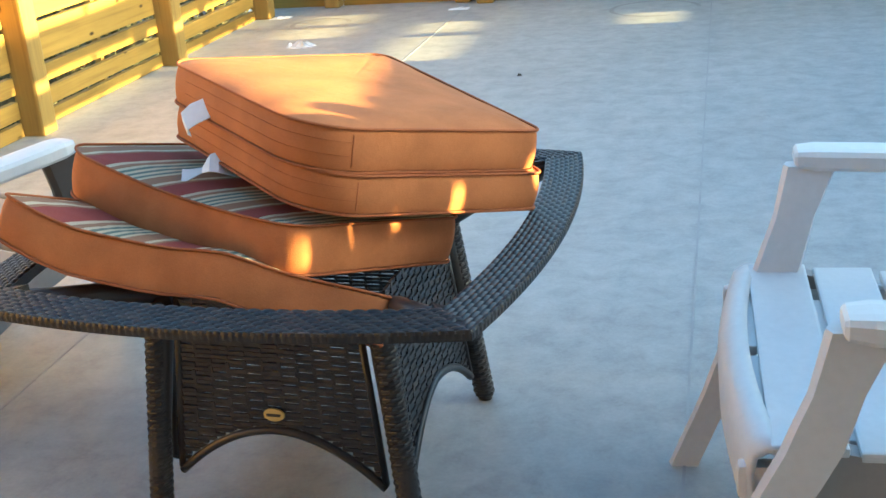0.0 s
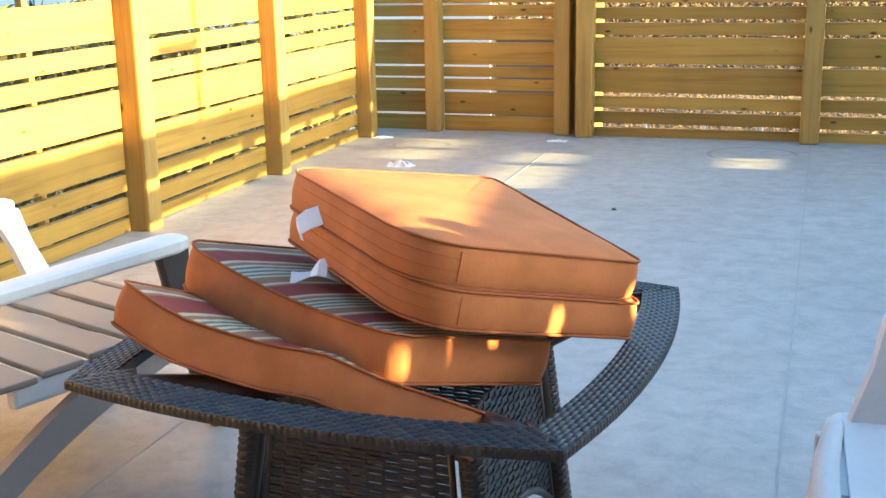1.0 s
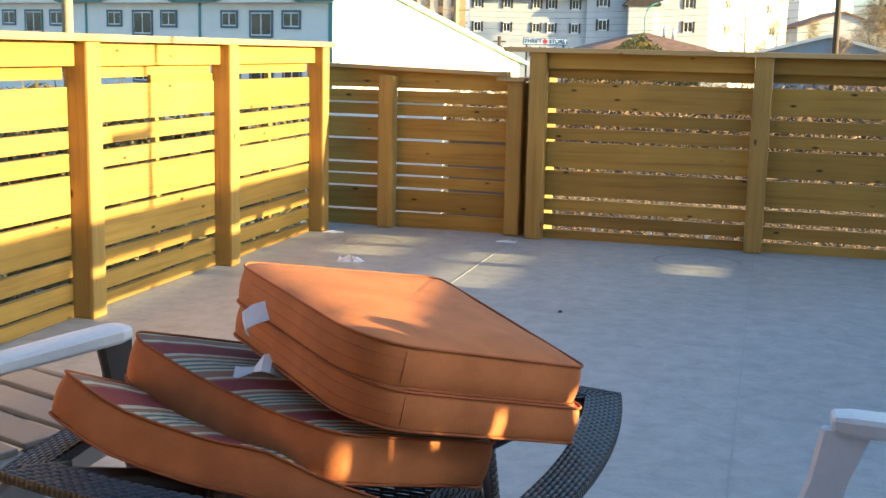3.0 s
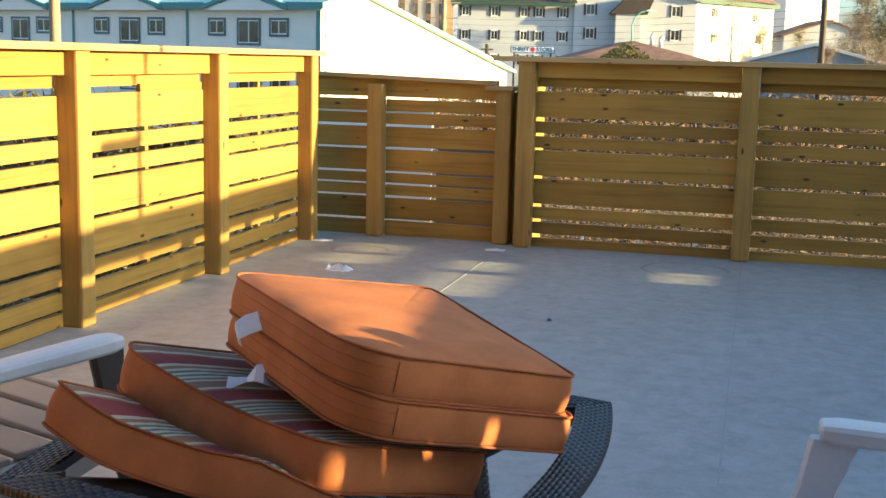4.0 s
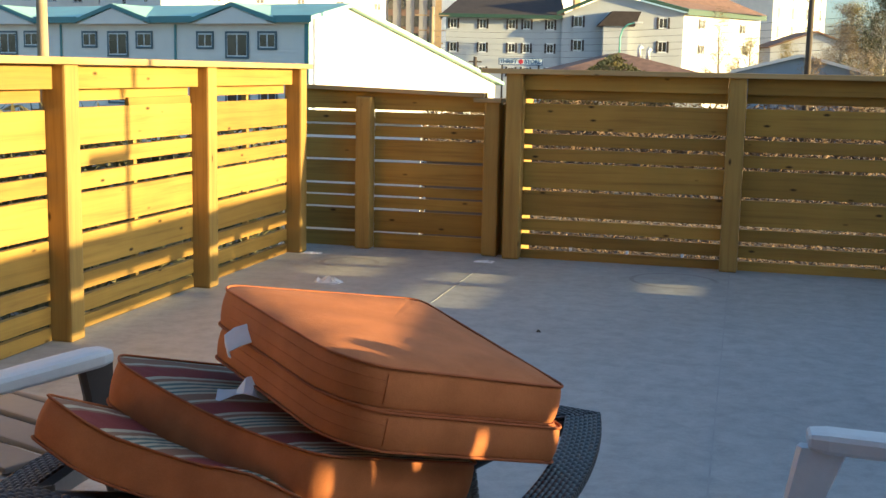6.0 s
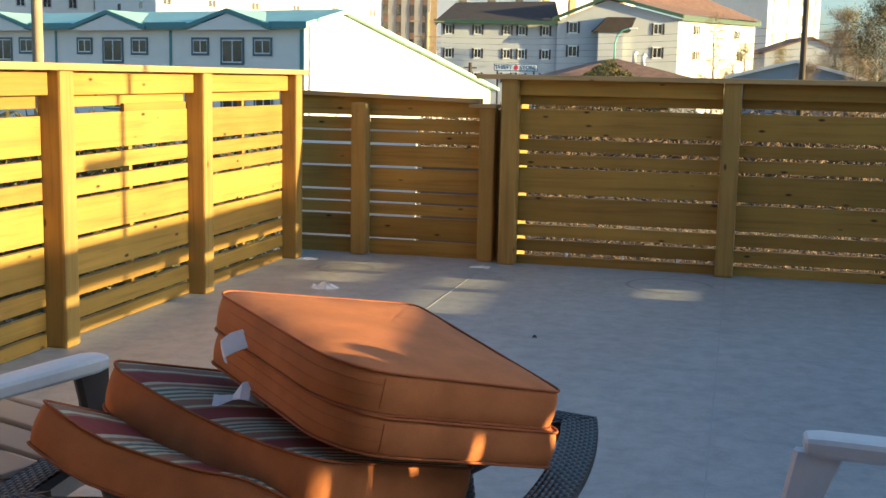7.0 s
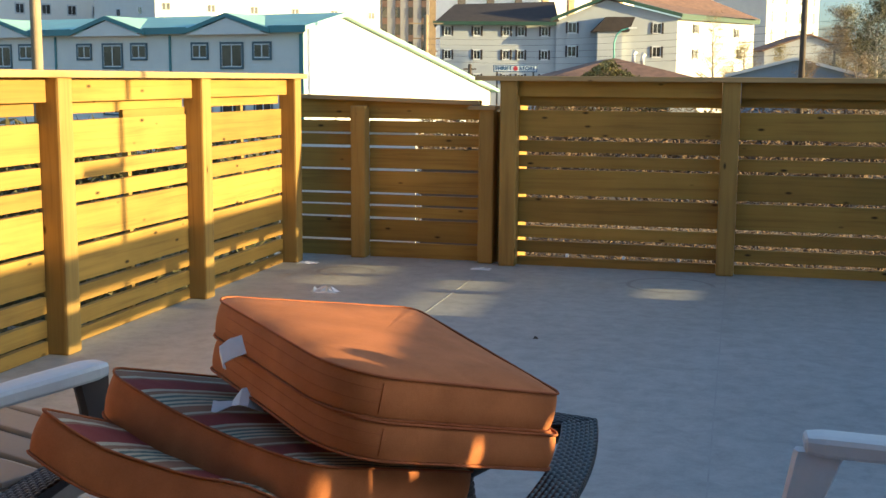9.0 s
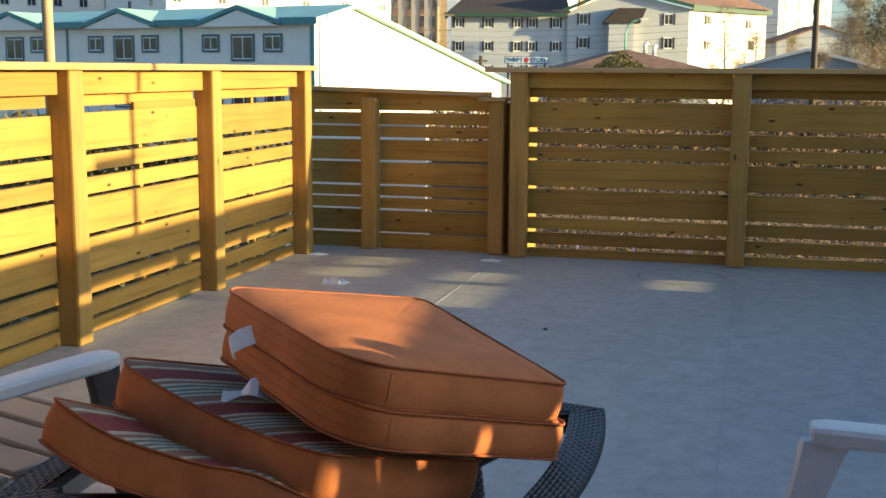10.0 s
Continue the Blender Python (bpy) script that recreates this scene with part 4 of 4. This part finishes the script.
def cottage(name, u, w, wid, dep, eave, ridge, wall, roofm, label, turn=0.0, hip=0.0):
    c = thing(name, TOWN @ pose(u, w, GROUND, 0, 0, turn), label, "house")
    e, r = eave - GROUND, ridge - GROUND
    bm = bmesh.new()
    if hip:
        box(bm, 0, wid, 0, dep, 0, e)
        part("wall", bm, wall, c)
        bm = bmesh.new()
        a, b, d, f = [bm.verts.new((x, y, e - 0.05)) for x, y in ((-0.4, -0.4), (wid + 0.4, -0.4), (wid + 0.4, dep + 0.4), (-0.4, dep + 0.4))]
        g, h = [bm.verts.new((wid / 2, y, r + 0.2)) for y in (hip, dep - hip)]
        for fc in ((a, b, g), (b, d, h, g), (d, f, h), (f, a, g, h), (f, d, b, a)):
            bm.faces.new(fc)
        part("roof", bm, roofm, c)
        return c
    prism(bm, [(0, 0), (0, e), (wid / 2, r - 0.05), (wid, e), (wid, 0)], 0, dep)
    part("wall", bm, wall, c)
    bm = bmesh.new()
    prism(bm, [(-0.4, e - 0.25), (-0.4, e - 0.02), (wid / 2, r + 0.2), (wid + 0.4, e - 0.02), (wid + 0.4, e - 0.25), (wid / 2, r - 0.03)], -0.4, dep + 0.4)
    part("roof", bm, roofm, c)
    return c


cottage("blue_house", 21.5, 88, 9.2, 9, 1.95, 3.0, M_BLUE_HOUSE, M_SIDING_GREY, "small blue house with white-edged gable", -17)
cottage("shed_house", 43.5, 160, 12, 9, 5.6, 7.6, M_SIDING_CREAM, M_SHINGLE, "cream house with brown sloping roof")
low = cottage("brown_roof_house", 9.0, 100, 12.6, 20, 1.62, 3.15, M_SIDING_CREAM, M_SHINGLE, "low house with brown shingle roof behind the fence", hip=4.5)
for x, z in ((8.1, 6.0), (8.9, 5.8)):
    bm = bmesh.new()
    tube(bm, [(x, 6, z), (x, 6, z + 0.95), (x + 0.2, 6, z + 1.2)], [0.22, 0.18, 0.24], 8)
    part("roof_vent", bm, M_FRAME, low, smooth=True)

# poles, cables, lamp
def pole(u, w, z_top, r, mat, label, arms=()):
    p = thing("utility_pole", TOWN @ pose(u, w, GROUND), label, "pole")
    bm = bmesh.new()
    tube(bm, [(0, 0, 0), (0, 0, (z_top - GROUND) / 2), (0, 0, z_top - GROUND)], [r * 1.25, r * 1.1, r], 12)
    part("shaft", bm, mat, p, smooth=True)
    for z, l in arms:
        bm = bmesh.new()
        box(bm, -l, l, -0.12, -0.02, z - GROUND - 0.06, z - GROUND + 0.06, 0.01)
        part("cross_arm", bm, mat, p)
    return p


pole(-8.58, 25, 7.5, 0.105, M_POLE, "pale weathered wooden utility pole near the fence")
pole(18.25, 60, 12.0, 0.14, M_POLE_DK, "dark wooden utility pole before the white tower")
pole(-1.6, 112, 7.4, 0.2, M_POLE, "wooden utility pole with cross-arms", ((6.6, 1.6), (5.2, 1.3), (4.0, 1.1)))
pole(2.1, 92, 2.6, 0.14, M_POLE_DK, "short dark pole behind the shop sign", ((2.2, 0.5),))
lamp_ob = thing("street_lamp", TOWN @ pose(18.5, 128, GROUND), "green curved street lamp before the pale block", "street lamp")
bm = bmesh.new()
tube(bm, [(0, 0, 0), (0, 0, 8.6), (0.25, 0, 9.5), (0.8, 0, 10.0), (1.6, 0, 10.2)], [0.13, 0.1, 0.09, 0.08, 0.07], 8)
part("arm", bm, M_LAMP_GREEN, lamp_ob, smooth=True)
bm = bmesh.new()
box(bm, 1.5, 2.4, -0.15, 0.15, 10.1, 10.3, 0.05)
part("head", bm, M_FRAME, lamp_ob)
for i, (z0, z1) in enumerate(((5.2, 4.6), (4.7, 4.2), (4.2, 3.8), (3.7, 3.4), (3.2, 3.0))):
    bm = bmesh.new()
    tube(bm, [(-3 + 24 * k / 12, 112 - 52 * k / 12, z0 + (z1 - z0) * k / 12 - 0.5 * math.sin(math.pi * k / 12)) for k in range(13)], 0.009, 5)
    tagged(part("overhead_cable", bm, M_WIRE, m=TOWN), "thin black overhead cable between the poles", "cable", "overhead cables")


# ---- trees and brush ----
def leaves(rs, count, place, size, mat, name, parent=None, thin=1.0):
    verts, faces = [], []
    for _ in range(count):
        c = place(rs)
        a, b = Vector((rs.gauss(0, 1), rs.gauss(0, 1), rs.gauss(0, 1))).normalized(), Vector((rs.gauss(0, 1), rs.gauss(0, 1), rs.gauss(0, 1)))
        b = a.cross(b).normalized()
        s = size * rs.uniform(0.5, 1.4)
        k = len(verts)
        verts += [tuple(c - a * s), tuple(c + b * s * 0.45 * thin), tuple(c + a * s), tuple(c - b * s * 0.45 * thin)]
        faces.append((k, k + 1, k + 2, k + 3))
    me = bpy.data.meshes.new(name)
    me.from_pydata(verts, [], faces)
    me.materials.append(mat)
    ob = new(name, me)
    if parent:
        ob.parent = parent
    return ob


def tree(name, u, w, height, spread, mat, label, seed, count=2600, leaf=0.1, first=0.25):
    rs = random.Random(seed)
    t = thing(name, TOWN @ pose(u, w, GROUND), label, "tree")
    bm = bmesh.new()
    tips = []
    tube(bm, [(0, 0, 0), (0.1, 0, height * 0.4), (-0.05, 0.1, height * 0.75), (0, 0, height)], [0.16, 0.12, 0.07, 0.02], 8)
    for i in range(34):
        f = rs.uniform(first, 0.97)
        a = rs.uniform(0, math.tau)
        l = spread * (1.15 - f) * rs.uniform(0.7, 1.3)
        p0 = Vector((0, 0, height * f))
        p1 = p0 + Vector((math.cos(a) * l * 0.5, math.sin(a) * l * 0.5, l * 0.35))
        p2 = p0 + Vector((math.cos(a) * l, math.sin(a) * l, l * 0.8))
        tube(bm, [p0, p1, p2], [0.045, 0.03, 0.01], 5)
        tips += [(p0, p1, p2)]
        for _ in range(4):
            q = p1.lerp(p2, rs.random())
            e = q + Vector((rs.gauss(0, 0.3), rs.gauss(0, 0.3), rs.uniform(0, 0.7))) * spread * 0.3
            tube(bm, [q, e], [0.015, 0.006], 4)
            tips.append((q, q.lerp(e, 0.5), e))
    part("trunk", bm, M_BARK, t)

    def place(r):
        a, b, c = r.choice(tips)
        return b.lerp(c, r.random() ** 0.7) + Vector((r.gauss(0, 1), r.gauss(0, 1), r.gauss(0, 1))) * spread * 0.10
    leaves(rs, count, place, leaf * 1.25, mat, "crown", t, thin=0.32)
    return t


tree("birch_tree", 30.5, 92, 10.2, 2.4, M_TWIG_GOLD, "bare birch with pale trunk and brown twigs", 3, 7480, 0.065)
tree("birch_tree", 32.2, 95, 10.8, 2.6, M_BUD, "budding tree with yellow-green twigs", 4, 8840, 0.070)
tree("birch_tree", 29.6, 89, 8.6, 2.3, M_TWIG_GOLD, "low bare birch with a haze of brown twigs", 21, 13000, 0.05, 0.12)
tree("birch_tree", 32.6, 91, 9.4, 2.8, M_TWIG, "bare dark birch in the thicket beside the spruces", 22, 15000, 0.05, 0.12)
tree("spruce_tree", 32.3, 88, 10.2, 3.2, M_SPRUCE, "dark green spruce at the edge of the lots", 5, 8320, 0.120, 0.1)
tree("spruce_tree", 34.6, 92, 11.5, 3.4, M_SPRUCE, "tall dark spruce beside the birches", 6, 8320, 0.120, 0.1)
tree("birch_tree", 30.6, 134, 12.0, 2.6, M_TWIG_GOLD, "bare tree before the sunlit end wall", 7, 5100, 0.075)
tree("birch_tree", 33.2, 130, 9.0, 2.6, M_BUD, "low budding tree before the sunlit end wall", 8, 5100, 0.075)
tree("shrub_tree", 38.4, 135, 8.6, 2.2, M_BUD, "yellow-green bush before the sunlit end wall", 9, 4760, 0.080, 0.15)
tree("shrub_tree", 29.0, 118, 6.6, 2.6, M_TWIG_GOLD, "brown bush behind the low roof", 12, 5440, 0.075, 0.1)
tree("shrub_tree", 26.0, 84, 6.0, 1.8, M_TWIG_GOLD, "brown bush beside the blue house", 13, 4760, 0.060, 0.1)
tree("shrub_tree", 29.5, 84, 6.4, 2.2, M_TWIG_GOLD, "brown bush beside the pole", 14, 5440, 0.060, 0.1)
rs = random.Random(11)
hedge = leaves(rs, 9000, lambda r: (lambda x, y: Vector((x, y, GROUND + 2.0 + 4.3 * r.random() ** 0.8 * max(0.10, 1 - abs(x - 13.2) / 6.4))))(r.uniform(7.6, 17.8), r.uniform(92, 96)),
               0.17, M_BUD, "hedge")
hedge.matrix_basis = TOWN
tagged(hedge, "leafy brown and yellow hedge before the low roof", "hedge", kind="stuff")


def brush_spot(r):
    w = r.uniform(13, 34)
    u = r.uniform(-0.6, 0.62) * w * 0.5 + w * 0.16
    return Vector((u, w, GROUND + 1.5 * r.random() ** 1.6 + (0.6 if r.random() < 0.2 else 0)))


brush = leaves(rs, 80000, brush_spot, 0.075, M_TWIG, "dry_brush", thin=0.35)
brush.matrix_basis = TOWN
tagged(brush, "tangle of dry brown brush and grass stalks below the deck", "brush", kind="stuff")


def side_brush_spot(r):
    x = r.uniform(-9.5, -4.6)
    return Vector((x, r.uniform(1, 14), GROUND + 4.1 * r.random() ** 0.9))


brush = leaves(rs, 30000, side_brush_spot, 0.13, M_SPRUCE, "dry_brush", thin=0.4)
tagged(brush, "dark tangle of bushes outside the sunlit fence", "brush", kind="stuff")
screen = thing("garden_screen", pose(-4.75, 10.6, GROUND), "pale grey board screen just outside the stair gate", "screen")
siding(screen, 0, 1.38, 0.1, 4.15, M_SIDING_GREY, 0.15)
bm = bmesh.new()
box(bm, 0, 1.375, 0, 0.012, 0, 4.16)
part("panel", bm, M_SIDING_GREY, screen)
bm = bmesh.new()
box(bm, -0.02, 1.375, -0.05, 0.03, 4.16, 4.20, 0.008)
part("cap", bm, M_TRIM_SLATE, screen)


# box added to keep the lower gate gaps dark
shed = thing("dark_box", pose(-3.36, 10.75, GROUND), "plain dark box added behind the gaps of the stair gate", "shed")
bm = bmesh.new()
box(bm, 0, 0.84, 0, 0.9, 0, 3.86, 0.01)
part("wall", bm, M_DARK_BROWN, shed)
bm = bmesh.new()
box(bm, -0.01, 0.85, -0.06, 0.96, 3.86, 3.91, 0.006)
part("roof", bm, M_SHINGLE_DK, shed)


def far_brush_spot(r):
    w = r.uniform(38, 88)
    return Vector((w * r.uniform(-0.02, 0.44), w, GROUND + 2.9 * r.random() ** 1.3))


brush = leaves(rs, 34000, far_brush_spot, 0.24, M_TWIG, "dry_brush", thin=0.35)
brush.matrix_basis = TOWN
tagged(brush, "belt of bare brown bushes beyond the lots", "brush", kind="stuff")
bm = bmesh.new()
box(bm, -4.6, 1.0, 13, 60, -0.1, 0.06)
tagged(part("pavement", bm, M_CONCRETE, m=TOWN @ pose(0, 0, GROUND)), "pale concrete parking lot beside the town houses", "pavement", kind="structure")
bm = bmesh.new()
box(bm, -60, -4.6, 4, 62, -0.1, 0.05)
tagged(part("road", bm, M_ASPHALT, m=TOWN @ pose(0, 0, GROUND)), "dark asphalt yard before the town houses", "road", kind="structure")


# ---- small things on the deck ----
def ribbon(parent, pts, across, label, shift=(0, 0, 0), name="tie"):
    """A folded white tape: points along it, the direction of its width."""
    bm = bmesh.new()
    rows = []
    for p, w in pts:
        p = Vector(p) + Vector(shift)
        a = Vector(across) * (w / 2)
        n = Vector((0.35, -0.5, 0.8)).normalized() * 0.0012
        rows.append([bm.verts.new(Vector(p) - parent.location + q) for q in (-a - n, a - n, a + n, -a + n)])
    for a, b in zip(rows, rows[1:]):
        for i in range(4):
            bm.faces.new((a[i], a[(i + 1) % 4], b[(i + 1) % 4], b[i]))
    bm.faces.new(rows[0][::-1])
    bm.faces.new(rows[-1])
    part(name, bm, M_TAG, parent, label)


cushions = [o for o in scene.collection.objects if o.name.startswith("seat_cushion")]
ribbon(cushions[0], [((-1.470, 2.440, 0.862), 0.044), ((-1.505, 2.425, 0.872), 0.050), ((-1.538, 2.415, 0.860), 0.052), ((-1.558, 2.405, 0.846), 0.046),
                     ((-1.556, 2.400, 0.834), 0.036), ((-1.545, 2.396, 0.826), 0.026)], (0.45, -0.52, -0.70), "white fabric tie hanging from the side", (0.026, -0.024, -0.014))
ribbon(cushions[1], [((-1.452, 2.425, 0.715), 0.050), ((-1.480, 2.405, 0.735), 0.062), ((-1.500, 2.40, 0.735), 0.050), ((-1.520, 2.40, 0.718), 0.016),
                     ((-1.548, 2.385, 0.712), 0.034), ((-1.560, 2.38, 0.712), 0.040)], (0.18, -0.72, -0.54), "white fabric tie crumpled at the corner", (0.022, -0.040, 0.010))


def scrap(x, y, size, mat, label, name, category, seed, lift=0.03):
    rs = random.Random(seed)
    bm = bmesh.new()
    n = 7
    g = [[bm.verts.new((x + (i / n - 0.5) * size * 1.5 + rs.gauss(0, size * 0.06), y + (j / n - 0.5) * size + rs.gauss(0, size * 0.06),
                        0.002 + abs(rs.gauss(0, lift)) * math.sin(math.pi * i / n) * math.sin(math.pi * j / n))) for j in range(n + 1)] for i in range(n + 1)]
    for i in range(n):
        for j in range(n):
            if rs.random() < 0.85:
                bm.faces.new((g[i][j], g[i + 1][j], g[i + 1][j + 1], g[i][j + 1]))
    ob = part(name, bm, mat)
    md = ob.modifiers.new("thick", "SOLIDIFY")
    md.thickness = 0.0015
    tagged(ob, label, category)


scrap(-3.14, 7.45, 0.12, M_CLEAR, "crumpled clear plastic scrap lying on the deck", "plastic_scrap", "litter", 2)
scrap(-2.32, 8.70, 0.10, M_TAG, "flat white paper scrap at the gate post", "paper_scrap", "litter", 4, 0.004)
scrap(-3.70, 8.62, 0.10, M_TAG, "small white paper scrap in the fence corner", "paper_scrap", "litter", 5, 0.006)
scrap(-1.493, 6.40, 0.017, M_POLE_DK, "small dark dead leaf on the deck", "dead_leaf", "leaf", 6, 0.01)
